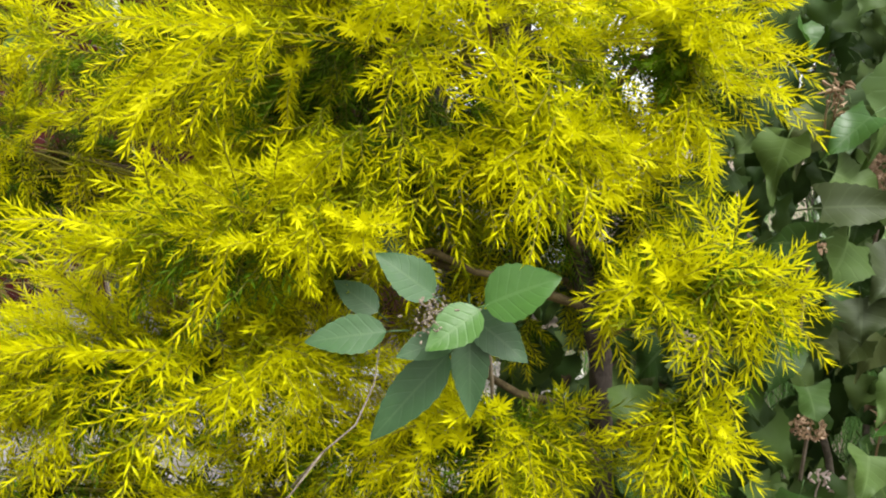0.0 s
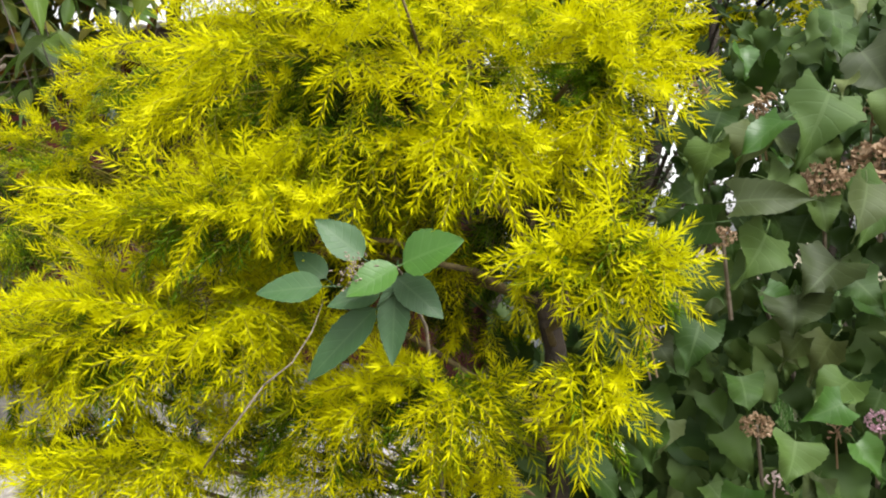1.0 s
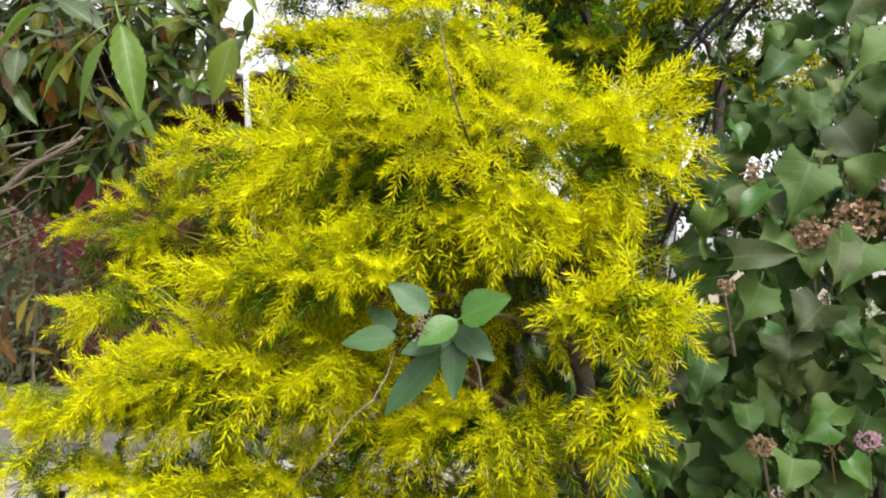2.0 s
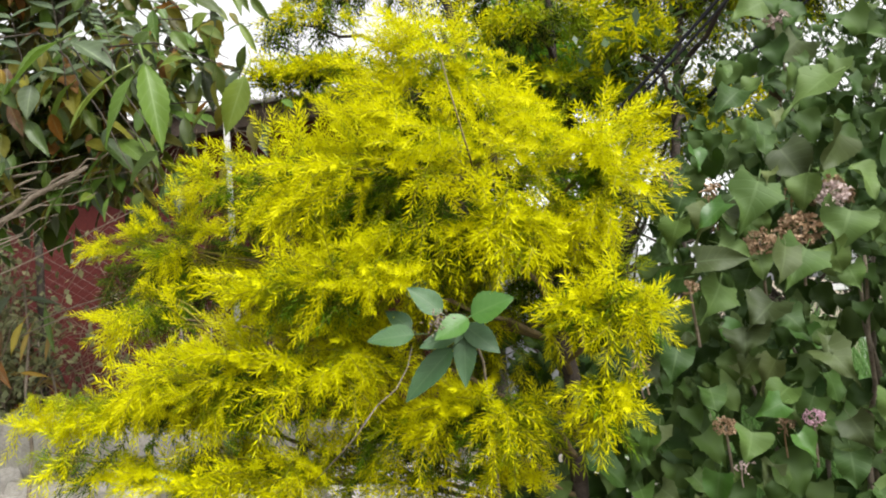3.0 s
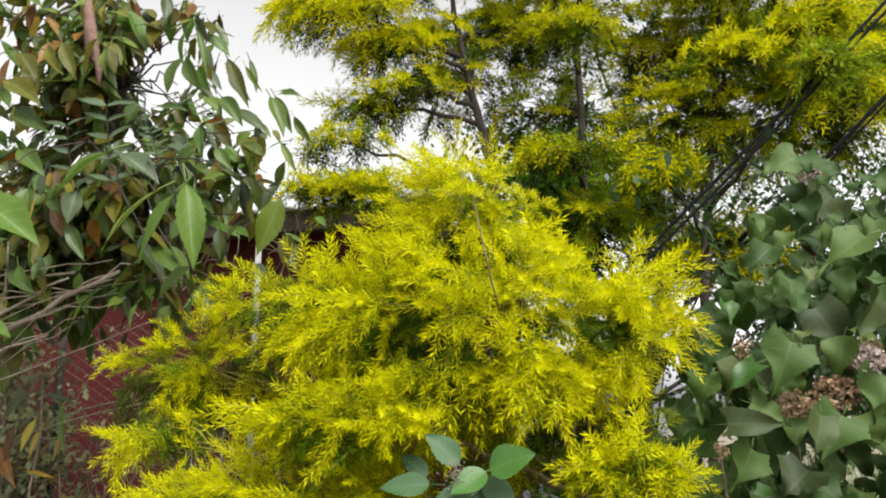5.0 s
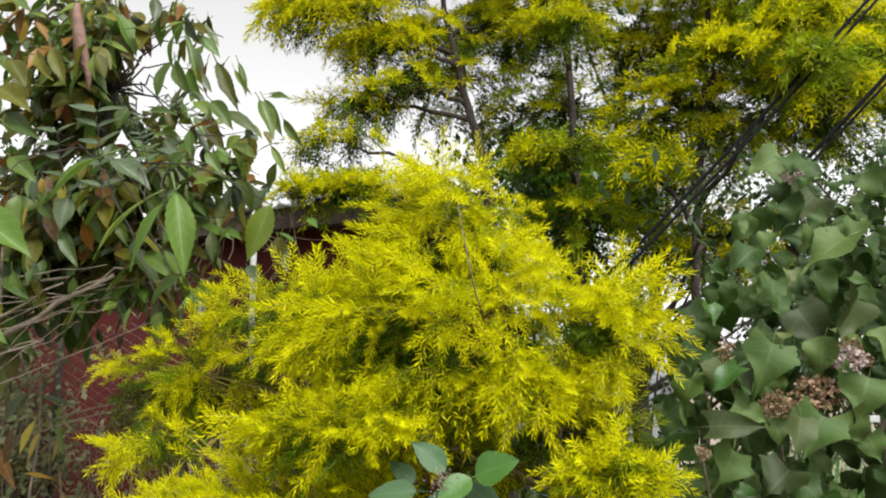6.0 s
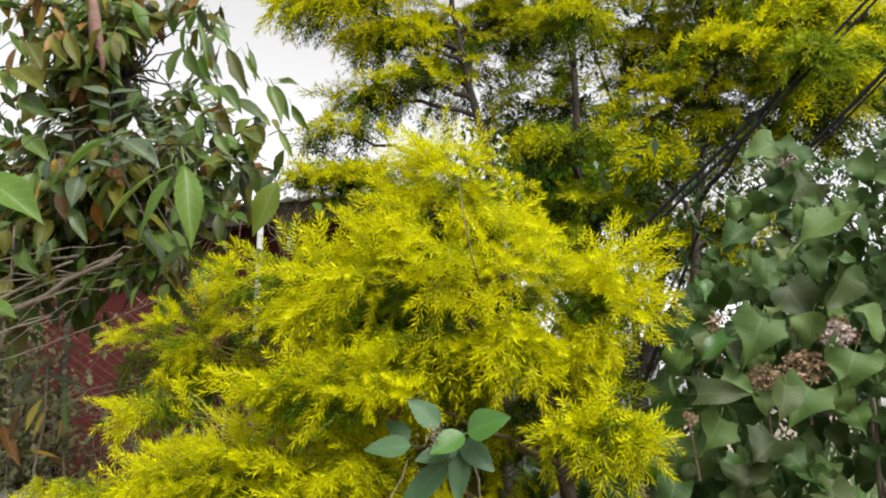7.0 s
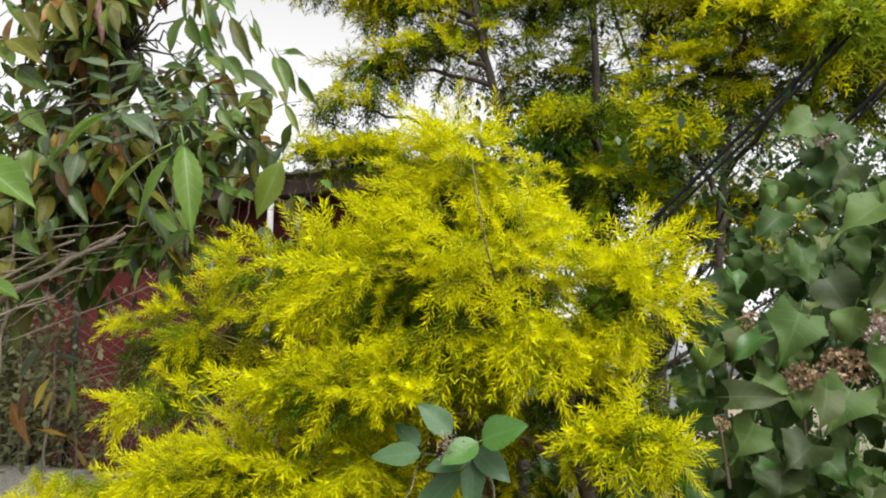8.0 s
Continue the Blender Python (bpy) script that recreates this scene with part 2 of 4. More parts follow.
def bm_mesh(name, bm, m, smooth=False):
    me = bpy.data.meshes.new(name)
    bm.to_mesh(me)
    bm.free()
    me.materials.append(m)
    if smooth:
        me.polygons.foreach_set("use_smooth", np.ones(len(me.polygons), dtype=bool))
    return me


# ---- leaves ----
def leaf_mesh(name, m, length=1.0, width=0.4, shape="ovate", fold=0.25, droop=0.25, teeth=0.0, n=10, wave=0.0, seed=0):
    """A leaf along +Y from its stalk end, upper side +Z: midrib, fold, droop, outline by shape."""
    r = np.random.default_rng(seed)
    verts, faces = [], []
    us = (-1, -0.5, 0, 0.5, 1)
    ph = r.uniform(0, 6.28)
    for i in range(n + 1):
        s = i / n
        if shape == "ovate":
            w = math.sin(math.pi * s ** 0.72) ** 0.85 if 0 < s < 1 else 0.02
        elif shape == "long":
            w = (math.sin(math.pi * s ** 0.8) ** 1.05 if 0 < s < 1 else 0.03)
        else:
            w = 1.02 * max(0.0, math.sin(math.pi * min(1.0, 0.86 * s + 0.14) ** 0.60)) ** (0.8 + 0.75 * s) + 0.012
            if shape == "lobed" and 0.3 <= s < 0.9:
                w -= 0.16 * math.sin(math.pi * (s - 0.3) / 0.6)
            if shape == "lobed":
                w *= 1 + 0.16 * math.exp(-((s - 0.27) / 0.06) ** 2)
        tooth = 1 + (teeth if i % 2 else -teeth) * (0 < i < n)
        for u in us:
            x = 0.5 * width * w * u * (tooth if abs(u) == 1 else 1)
            y = s
            if shape in ("heart", "lobed"):
                y -= 0.12 * u * u * max(0, 1 - s / 0.4)
            z = abs(x) * fold - droop * length * s * s * 0.8
            z += wave * width * math.sin(9 * s + 2 * u + ph) * abs(u)
            verts.append((x, y * length, z))
    for i in range(n):
        for k in range(4):
            a = i * 5 + k
            faces.append((a, a + 1, a + 6, a + 5))
    # stalk
    v, f = tube([(0, -0.28 * length, -0.05 * length), (0, -0.1 * length, -0.01 * length), (0, 0.03 * length, -0.002)], 0.012 * length, 4)
    o = len(verts)
    verts += v
    faces += [tuple(q + o for q in g) for g in f]
    me = raw_mesh(name, verts, faces, m, smooth=True)
    uv = me.uv_layers.new(name="blade")
    flat = [(us[i % 5] * 0.5 + 0.5, (i // 5) / n) if i < o else (0.5, 0.0) for i in range(len(verts))]
    for lp in me.loops:
        uv.data[lp.index].uv = flat[lp.vertex_index]
    return me


def put(ob, at, along, up, size=1.0):
    """Set a part's own pose inside its thing."""
    b = basis(along, up) * size
    m = Matrix(((*b[0], at[0]), (*b[1], at[1]), (*b[2], at[2]), (0, 0, 0, 1)))
    ob.matrix_basis = m
    return ob


# ---- needle sprays ----
def spray_crowd(name, poses, mats, kinds):
    """Many sprays in one mesh; poses: rows of (variant, place, 3x3 turn with size, bough)."""
    V, Q, S, o = [], [], [], 0
    for k, p, b, _ in poses:
        v, q, s = kinds[k % len(kinds)]
        V.append(v @ b.T + p)
        Q.append(q + o)
        S.append(s)
        o += len(v)
    return quad_mesh(name, np.concatenate(V), np.concatenate(Q), mats, np.concatenate(S))


# ---- ground ----
def ground():
    n = 70
    xs = np.concatenate([np.linspace(-600, -14, 8), np.linspace(-12, 12, n), np.linspace(14, 600, 8)])
    ys = np.concatenate([np.linspace(-600, -12, 8), np.linspace(-10, 14, n), np.linspace(16, 900, 8)])
    verts = []
    for y in ys:
        for x in xs:
            h = GROUND + 0.03 * noise.noise(Vector((x * 0.9, y * 0.9, 0)))
            verts.append((x, y, h if abs(x) < 12 and -10 < y < 14 else GROUND))
    w = len(xs)
    faces = [(j * w + i, j * w + i + 1, (j + 1) * w + i + 1, (j + 1) * w + i) for j in range(len(ys) - 1) for i in range(w - 1)]
    ob = new("ground", raw_mesh("ground", verts, faces, M_EARTH, smooth=True))
    tagged(ob, "bare pale earth with thin grass around the shrubs", "ground", kind="structure")


ground()

# ---- house with red wall ----
EAVE = 2.96


def house():
    h = thing("house", "low house with maroon wall, dark eave and pale sheet roof", "house", at=(-3.6, 4.7, GROUND))
    part("wall", bm_mesh("wall", box((-6.4, 4.7, GROUND), (-0.9, 4.92, EAVE + 0.05)), M_RED), h)
    part("side_wall", bm_mesh("side_wall", box((-1.12, 4.92, GROUND), (-0.9, 8.6, EAVE + 0.05)), M_RED), h)
    part("plinth", bm_mesh("plinth", box((-6.42, 4.66, GROUND), (-0.88, 4.698, GROUND + 0.35), 0.01), M_CONCRETE), h, "pale concrete plinth")
    part("fascia", bm_mesh("fascia", box((-6.6, 4.38, EAVE - 0.12), (-0.7, 4.42, EAVE + 0.04), 0.004), M_EAVE), h, "dark timber fascia board")
    part("soffit", bm_mesh("soffit", box((-6.6, 4.424, EAVE - 0.06), (-0.7, 4.698, EAVE - 0.03)), M_EAVE), h)
    # corrugated sheet roof sloping up and away
    verts, faces = [], []
    n = 240
    for i in range(n + 1):
        x = -6.65 + 6.0 * i / n
        c = 0.012 * math.sin(i * 2 * math.pi / 6)
        for y, z in ((4.30, EAVE + 0.05), (6.3, EAVE + 0.45), (6.3, EAVE + 0.43), (4.30, EAVE + 0.03)):
            verts.append((x, y, z + c))
    for i in range(n):
        for k in range(4):
            a, b = i * 4 + k, i * 4 + (k + 1) % 4
            faces.append((a, b, b + 4, a + 4))
    part("roof", raw_mesh("roof", verts, faces, M_ROOF, smooth=True), h, "pale corrugated sheet roof")


house()

v, f = tube([(-2.15, 4.24, GROUND), (-2.15, 4.24, 1.8), (-2.145, 4.24, 3.22)], (0.026, 0.024, 0.022), 10)
tagged(new("pole", raw_mesh("pole", v, f, M_PIPE, smooth=True)), "thin upright weathered white pole before a red wall", "pole")

outbuilding = thing("shed", "plain grey rendered shed behind the shrubs", "shed", at=(0.1, 6.6, GROUND))
part("wall", bm_mesh("wall", box((-0.75, 6.3, GROUND), (0.7, 8.0, 1.95), 0.01), M_GREYWALL), outbuilding)
part("roof", bm_mesh("roof", box((-0.85, 6.2, 1.954), (0.8, 8.1, 2.02), 0.01), M_ROOF), outbuilding)

# ---- low wall and rubble ----
def low_wall():
    w = thing("garden_wall", "low pale concrete block wall with worn top", "wall", at=(-3.2, 3.2, GROUND))
    x = -4.6
    for k, ln in enumerate((0.62, 0.62, 0.66, 0.78)):
        bm = box((x, 3.12, GROUND), (x + ln - 0.012, 3.36, 0.97 - 0.012 * (k % 2)), 0.02)
        bmesh.ops.subdivide_edges(bm, edges=bm.edges[:], cuts=3, use_grid_fill=True)
        for v in bm.verts:
            v.co += 0.012 * noise.noise_vector(v.co * 9)
        part("block", bm_mesh("block", bm, M_CONCRETE, True), w)
        x += ln


low_wall()


def rubble():
    r = np.random.default_rng(3)
    stones = []
    for k in range(5):
        bm = box((-1, -0.8, -0.4), (1, 0.8, 0.4), 0.08)
        bmesh.ops.subdivide_edges(bm, edges=bm.edges[:], cuts=1, use_grid_fill=True)
        for v in bm.verts:
            v.co += 0.3 * noise.noise_vector(v.co * 0.8 + Vector((k * 7, 0, 0))) + 0.06 * noise.noise_vector(v.co * 4)
        stones.append(bm_mesh("stone", bm, M_STONE, False))
    for k in range(150):
        x, y = r.uniform(-3.3, 0.3), r.uniform(2.35, 3.1)
        if k > 100:
            x, y = r.uniform(-0.9, 0.6), r.uniform(2.5, 4.2)
        s = r.uniform(0.04, 0.17)
        ob = new("stone", stones[k % 5])
        ob.matrix_world = pose(x, y, GROUND + 0.3 * s + 0.25 * max(0, 1 - abs(y - 2.9) / 0.6) * (x < -0.6), *r.uniform(-25, 25, 2), r.uniform(0, 360)) @ Matrix.Diagonal((s, s * r.uniform(0.7, 1.2), s, 1))
        tagged(ob, "pale broken rubble stone lying on bare earth", "stone", "rubble heap")


rubble()
bm = bmesh.new()
bmesh.ops.create_icosphere(bm, subdivisions=4, radius=1)
for v in bm.verts:
    v.co += 0.4 * noise.noise_vector(v.co * 2.3) + 0.12 * noise.noise_vector(v.co * 7)
bag = new("plastic_bag", bm_mesh("plastic_bag", bm, M_BLUEBAG))
bag.matrix_world = pose(-1.72, 2.75, 0.66, 10, 20, 30) @ Matrix.Diagonal((0.1, 0.06, 0.05, 1))
tagged(bag, "crumpled blue plastic bag lying on rubble", "bag")

# ---- pale paving behind the shrub ----
def paving():
    pv = tagged(new("pavement"), "pale worn concrete paving slabs behind the shrub", "pavement", kind="structure")
    r = np.random.default_rng(12)
    for i in range(4):
        for j in range(3):
            x, y = -1.75 + 0.55 * i, 2.95 + 0.5 * j
            bm = box((x, y, GROUND - 0.05), (x + 0.54, y + 0.49, GROUND + 0.05 + r.uniform(-0.008, 0.008)), 0.008)
            part("slab", bm_mesh("slab", bm, M_PAVING), pv)


paving()

# ---- chain-link fence ----
def chain_fence():
    f = thing("chain_link_fence", "rusty chain-link fence with dry vines on it", "fence", at=(-2.9, 3.7, GROUND))
    pieces = []
    x0, x1, y, z0, z1, c = -4.4, -1.5, 3.75, GROUND + 0.1, 2.15, 0.055
    for i in range(int((x1 - x0) / c)):
        pts = [(x0 + c * i + (c * 0.5 if (k + i) % 2 else -c * 0.5), y + (0.003 if k % 2 else -0.003), z0 + c * 0.6 * k) for k in range(int((z1 - z0) / (c * 0.6)))]
        pieces.append(tube(pts, 0.0019, 3))
    v, q = join(pieces)
    part("mesh", raw_mesh("mesh", v, q, M_WIRE), f, kind="stuff")
    for x in (-4.3, -3.33, -1.5):
        v, q = tube([(x, y, GROUND), (x + 0.01, y, 1.3), (x, y, 2.2)], 0.026, 10)
        part("post", raw_mesh("post", v, q, M_DARKBARK, smooth=True), f, "dark weathered post")
    r = np.random.default_rng(5)
    vines = []
    for k in range(120):
        x, z = r.uniform(-3.9, -1.6), GROUND + r.uniform(0, 0.8)
        p, pts = np.array((x, y - r.uniform(0.02, 0.12), z)), []
        d = np.array((r.uniform(-0.5, 0.5), 0, 1.0))
        for i in range(9):
            pts.append(p.copy())
            d = unit(d + r.normal(0, 0.35, 3) * (1, 0.15, 1))
            p = p + d * r.uniform(0.06, 0.16)
        vines.append(tube(pts, np.linspace(0.004, 0.0015, 9), 4))
    for k in range(40):
        p, pts = np.array((r.uniform(-3.3, -1.5), y - r.uniform(0.05, 0.2), r.uniform(2.1, 2.5))), []
        d = np.array((r.uniform(-1.0, 1.0), 0, r.uniform(0.1, 0.9)))
        for i in range(8):
            pts.append(p.copy())
            d = unit(d + r.normal(0, 0.3, 3) * (1, 0.2, 1))
            p = p + d * r.uniform(0.05, 0.12)
        vines.append(tube(pts, np.linspace(0.004, 0.0015, 8), 4))
    v, q = join(vines)
    part("dry_vine", raw_mesh("dry_vine", v, q, M_VINE), f, "tangled dry pale vine stems", kind="stuff")


chain_fence()

# ---- golden shrub ----
def feather(r, a, d, up, ln, needle, count, broad, first, out):
    """One leafy shoot from a along d: needles in a spiral, opening wide at its foot and closing into a star at its tip."""
    d = unit(d)
    b = basis(d, up)
    bow = -0.12 * ln * b[:, 2]
    pts = []
    spin = r.uniform(0, 6.28)
    for i in range(count):
        s = (i + 0.5) / count
        p = a + d * ln * s + bow * s * s
        ang = spin + 2.4 * i
        side = b[:, 0] * math.cos(ang) * 1.15 + b[:, 2] * math.sin(ang) * 0.75
        lean = 1.0 - 0.35 * s
        aim = unit(d * (0.42 + 0.4 * s) + side * lean + r.normal(0, 0.07, 3))
        size = needle * r.uniform(0.85, 1.1) * (1 - 0.25 * s) * (0.75 + 0.25 * min(1, 5 * s))
        nb = basis(aim, side + 0.4 * d)
        w = broad * size
        mid = p + aim * size * 0.42 + nb[:, 2] * size * 0.03
        tip = p + aim * size + d * size * 0.08
        o = len(out[0])
        out[0].extend([p, mid + nb[:, 0] * w, tip, mid - nb[:, 0] * w])
        out[1].append((o, o + 1, o + 2, o + 3))
        out[2].append(0 if s + first > 0.3 else 1)
        pts.append(p)
    w = 0.0007
    for i in range(0, count - 8, 8):
        p, q = pts[i], pts[i + 8]
        for t in (0, 2.1, 4.2):
            e = [(b[:, 0] * math.cos(t + k) + b[:, 2] * math.sin(t + k)) * w for k in (0, 2.1)]
            o = len(out[0])
            out[0].extend([p + e[0], p + e[1], q + e[1], q + e[0]])
            out[1].append((o, o + 1, o + 2, o + 3))
            out[2].append(2)


def plume(seed, length=0.15, needle=0.021, pairs=4, count=22, broad=0.062, droop=0.25):
    """A flat nodding branchlet along +Y with leafy shoots to either side, like a fir twig."""
    r = np.random.default_rng(seed)
    out = ([], [], [])
    axis = lambda s: np.array((0.06 * length * math.sin(4 * s + seed), length * s, -droop * length * s * s))
    up = np.array((0, 0.2, 1.0))
    feather(r, axis(0.0), axis(0.5) - axis(0.0), up, length * 0.5, needle * 0.9, count, broad, -0.35, out)
    feather(r, axis(0.46), axis(1.0) - axis(0.5), up, length * 0.54, needle, count, broad, 0.3, out)
    for k in range(pairs * 2):
        s = 0.06 + 0.42 * k / (pairs * 2 - 1)
        sg = 1 if k % 2 else -1
        ln = length * (0.58 - 0.35 * s) * r.uniform(0.75, 1.2)
        feather(r, axis(s), (sg * r.uniform(0.5, 0.85), r.uniform(0.7, 0.95), -droop * 0.5 + r.uniform(-0.3, 0.15)), up + r.normal(0, 0.25, 3), ln, needle * 0.95, int(count * 0.95), broad, 0.35 * s + 0.0, out)
    return np.array(out[0]), np.array(out[1]), np.array(out[2])


NODDING = [plume(200 + k, 0.135 + 0.018 * (k % 4), 0.0255 + 0.001 * (k % 3), 2, 34, 0.074, 0.2 + 0.14 * (k % 3)) for k in range(8)]
COARSE = [plume(240 + k, 0.14, 0.026, 2, 17, 0.11, 0.2) for k in range(5)]
# tone sets: bright on lit skins, darker where shade is put into the colour
GOLD = {"bright": [M_YOUNG, M_OLD, M_STEM], "gilt": [M_GILT, M_OLD, M_STEM], "olive": [M_OLD, M_DEEP, M_STEM], "green": [M_DEEP, M_DEEP, M_STEM], "dark": [M_SHADED_OLD, M_SHADED_OLD, M_STEM]}


def clothe(owner, stem_line, lobes, kinds, seed, size=1.0, foot=0.0042, lift=0.1, own=0, bark=M_TWIG, girth=0.008, light=(0.25, -0.7, 0.6), top="bright"):
    """Grow boughs from a stem into rounded lobes and set their skins with branchlets.
    A lobe: middle, half axes, gold share (1 all gold young growth, 0 all old green; lower also paints shade), fullness."""
    r = np.random.default_rng(seed)
    stem_line = np.array(stem_line, float)
    axis_mid = stem_line.mean(axis=0)
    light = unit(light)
    groups = {k: [] for k in GOLD}
    boughs = []
    for n, (mid, half, gold, full) in enumerate(lobes):
        mid, half = np.array(mid), np.array(half)
        low = stem_line[np.argmin(np.linalg.norm((stem_line - mid - (0, 0, -0.3 * np.linalg.norm((stem_line - mid)[:, :2], axis=1).min() - 0.1)) * (1, 1, 1.6), axis=1))]
        line = bend(low, mid, 0.04, 9, 0.012, seed + n)
        v, q = tube(line, np.linspace(girth, girth * 0.4, 9), 6)
        boughs.append(part("bough", raw_mesh("bough", v, q, bark, smooth=True), owner))
        area = 4 * math.pi * (((half[0] * half[1]) ** 1.6 + (half[0] * half[2]) ** 1.6 + (half[1] * half[2]) ** 1.6) / 3) ** (1 / 1.6)
        twigs = []
        for k in range(int(full * area / foot)):
            u = unit(r.normal(0, 1, 3))
            depth = r.choice((1.06, 0.9, 0.7, 0.48), p=(0.34, 0.28, 0.22, 0.16)) * r.uniform(0.94, 1.06)
            p = mid + u * half * depth
            nrm = unit(u / half)
            hidden = any(np.sum(((p - m2) / h2) ** 2) < 0.62 for j, (m2, h2, _, _) in enumerate(lobes) if j != n)
            if hidden and r.uniform() < 0.72:
                continue
            flat = (p - axis_mid) * (1, 1, 0)
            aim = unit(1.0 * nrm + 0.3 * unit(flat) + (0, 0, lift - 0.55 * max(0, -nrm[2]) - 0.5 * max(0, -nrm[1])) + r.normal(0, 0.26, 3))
            # colour follows facing to light and depth: painted light and shade besides leaf age
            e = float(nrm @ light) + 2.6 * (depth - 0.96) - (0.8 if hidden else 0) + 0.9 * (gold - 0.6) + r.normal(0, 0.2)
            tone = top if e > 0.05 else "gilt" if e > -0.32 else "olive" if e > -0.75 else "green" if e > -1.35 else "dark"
            up = unit(nrm + (0, 0, 0.7) + r.normal(0, 0.3, 3))
            j = int(r.integers(len(kinds)))
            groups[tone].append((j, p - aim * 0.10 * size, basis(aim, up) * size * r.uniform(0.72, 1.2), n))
            if k % 3 == 0:
                twigs.append((line[5] + (mid - line[5]) * r.uniform(0, 1), p - aim * 0.09 * size))
        if twigs:
            v, q = join([tube([a, a + (b - a) * 0.5 + (0, 0, 0.012), b], (0.0028 * size, 0.0019 * size, 0.001 * size), 4) for a, b in twigs])
            part("twig", raw_mesh("twig", v, q, M_STEM), boughs[n], kind="stuff")
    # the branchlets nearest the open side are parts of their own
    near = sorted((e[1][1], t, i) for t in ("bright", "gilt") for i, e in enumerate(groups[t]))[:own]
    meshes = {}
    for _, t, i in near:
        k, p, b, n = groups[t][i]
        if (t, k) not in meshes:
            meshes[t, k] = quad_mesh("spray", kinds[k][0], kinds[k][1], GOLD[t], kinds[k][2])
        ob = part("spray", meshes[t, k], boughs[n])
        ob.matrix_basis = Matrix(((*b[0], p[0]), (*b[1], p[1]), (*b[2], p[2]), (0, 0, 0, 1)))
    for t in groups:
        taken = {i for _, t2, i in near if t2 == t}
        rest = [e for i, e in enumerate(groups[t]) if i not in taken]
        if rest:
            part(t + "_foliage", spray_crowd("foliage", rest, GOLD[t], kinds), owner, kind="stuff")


STEM = [(0.27, 1.42, GROUND), (0.29, 1.39, 0.8), (0.3, 1.37, 1.2), (0.24, 1.36, 1.55), (0.12, 1.36, 1.85), (0.04, 1.36, 2.15)]
SHRUB_LOBES = [
    ((0.03, 1.28, 1.71), (0.50, 0.32, 0.22), 0.76, 1.0),
    ((0.10, 1.10, 1.57), (0.24, 0.14, 0.09), 0.88, 1.1),
    ((0.25, 1.36, 1.45), (0.26, 0.12, 0.16), 0.00, 0.7),
    ((0.02, 1.32, 1.97), (0.24, 0.22, 0.22), 0.78, 1.0),
    ((0.41, 1.20, 1.68), (0.10, 0.15, 0.13), 0.74, 1.0),
    ((-0.20, 1.06, 1.48), (0.24, 0.14, 0.07), 0.88, 1.1),
    ((-0.07, 1.12, 1.73), (0.16, 0.09, 0.06), 0.85, 1.0),
    ((-0.42, 1.14, 1.27), (0.36, 0.20, 0.15), 0.88, 1.15),
    ((-0.88, 1.28, 1.19), (0.36, 0.18, 0.055), 0.70, 0.75),
    ((-0.50, 1.16, 1.04), (0.34, 0.17, 0.08), 0.80, 0.9),
    # low shares on the left wing lobes paint the overhanging tree's shade
    ((-0.89, 1.45, 1.62), (0.26, 0.16, 0.155), -0.10, 0.75),
    ((-0.78, 1.25, 1.44), (0.15, 0.13, 0.06), 0.30, 0.6),
    ((-0.91, 1.15, 1.07), (0.22, 0.12, 0.05), 0.65, 0.5),
    ((-0.50, 1.38, 1.77), (0.28, 0.18, 0.15), 0.08, 0.6),
    ((-0.74, 1.50, 1.58), (0.24, 0.15, 0.17), 0.02, 0.65),
    ((0.385, 1.05, 1.37), (0.14, 0.07, 0.06), 0.98, 1.6),
    ((0.385, 1.06, 1.19), (0.085, 0.07, 0.075), 0.95, 1.4),
    ((0.12, 1.12, 1.15), (0.17, 0.11, 0.09), 0.55, 1.0),
    ((-0.12, 1.46, 1.42), (0.50, 0.18, 0.34), 0.20, 0.8),
    ((-0.12, 1.20, 1.12), (0.18, 0.12, 0.12), 0.45, 0.9),
    ((-0.02, 1.22, 1.00), (0.26, 0.12, 0.07), 0.50, 0.6),
]


def golden_shrub():
    sh = thing("golden_shrub", "bushy golden-yellow shrub with fine needle sprays", "shrub", at=STEM[0])
    v, f = tube(STEM, [0.026, 0.023, 0.021, 0.018, 0.012, 0.005], 10)
    part("trunk", raw_mesh("trunk", v, f, M_DARKBARK, smooth=True), sh, "dark brown bark trunk")
    v, f = tube([(-0, 1.428, 2.182), (0.077, 1.142, 1.991), (0.121, 1.004, 1.856), (0.148, 0.951, 1.755), (0.151, 1.03, 1.694)], (0.001, 0.0014, 0.0018, 0.0022, 0.0026), 5)
    part("bare_twig", raw_mesh("bare_twig", v, f, M_TWIG, smooth=True), sh, "bare brown leader twig")
    line = [np.array(p) + (np.array(q) - p) * s for p, q in zip(STEM, STEM[1:]) for s in (0, 0.25, 0.5, 0.75)]
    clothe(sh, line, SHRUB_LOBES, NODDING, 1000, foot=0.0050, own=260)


golden_shrub()

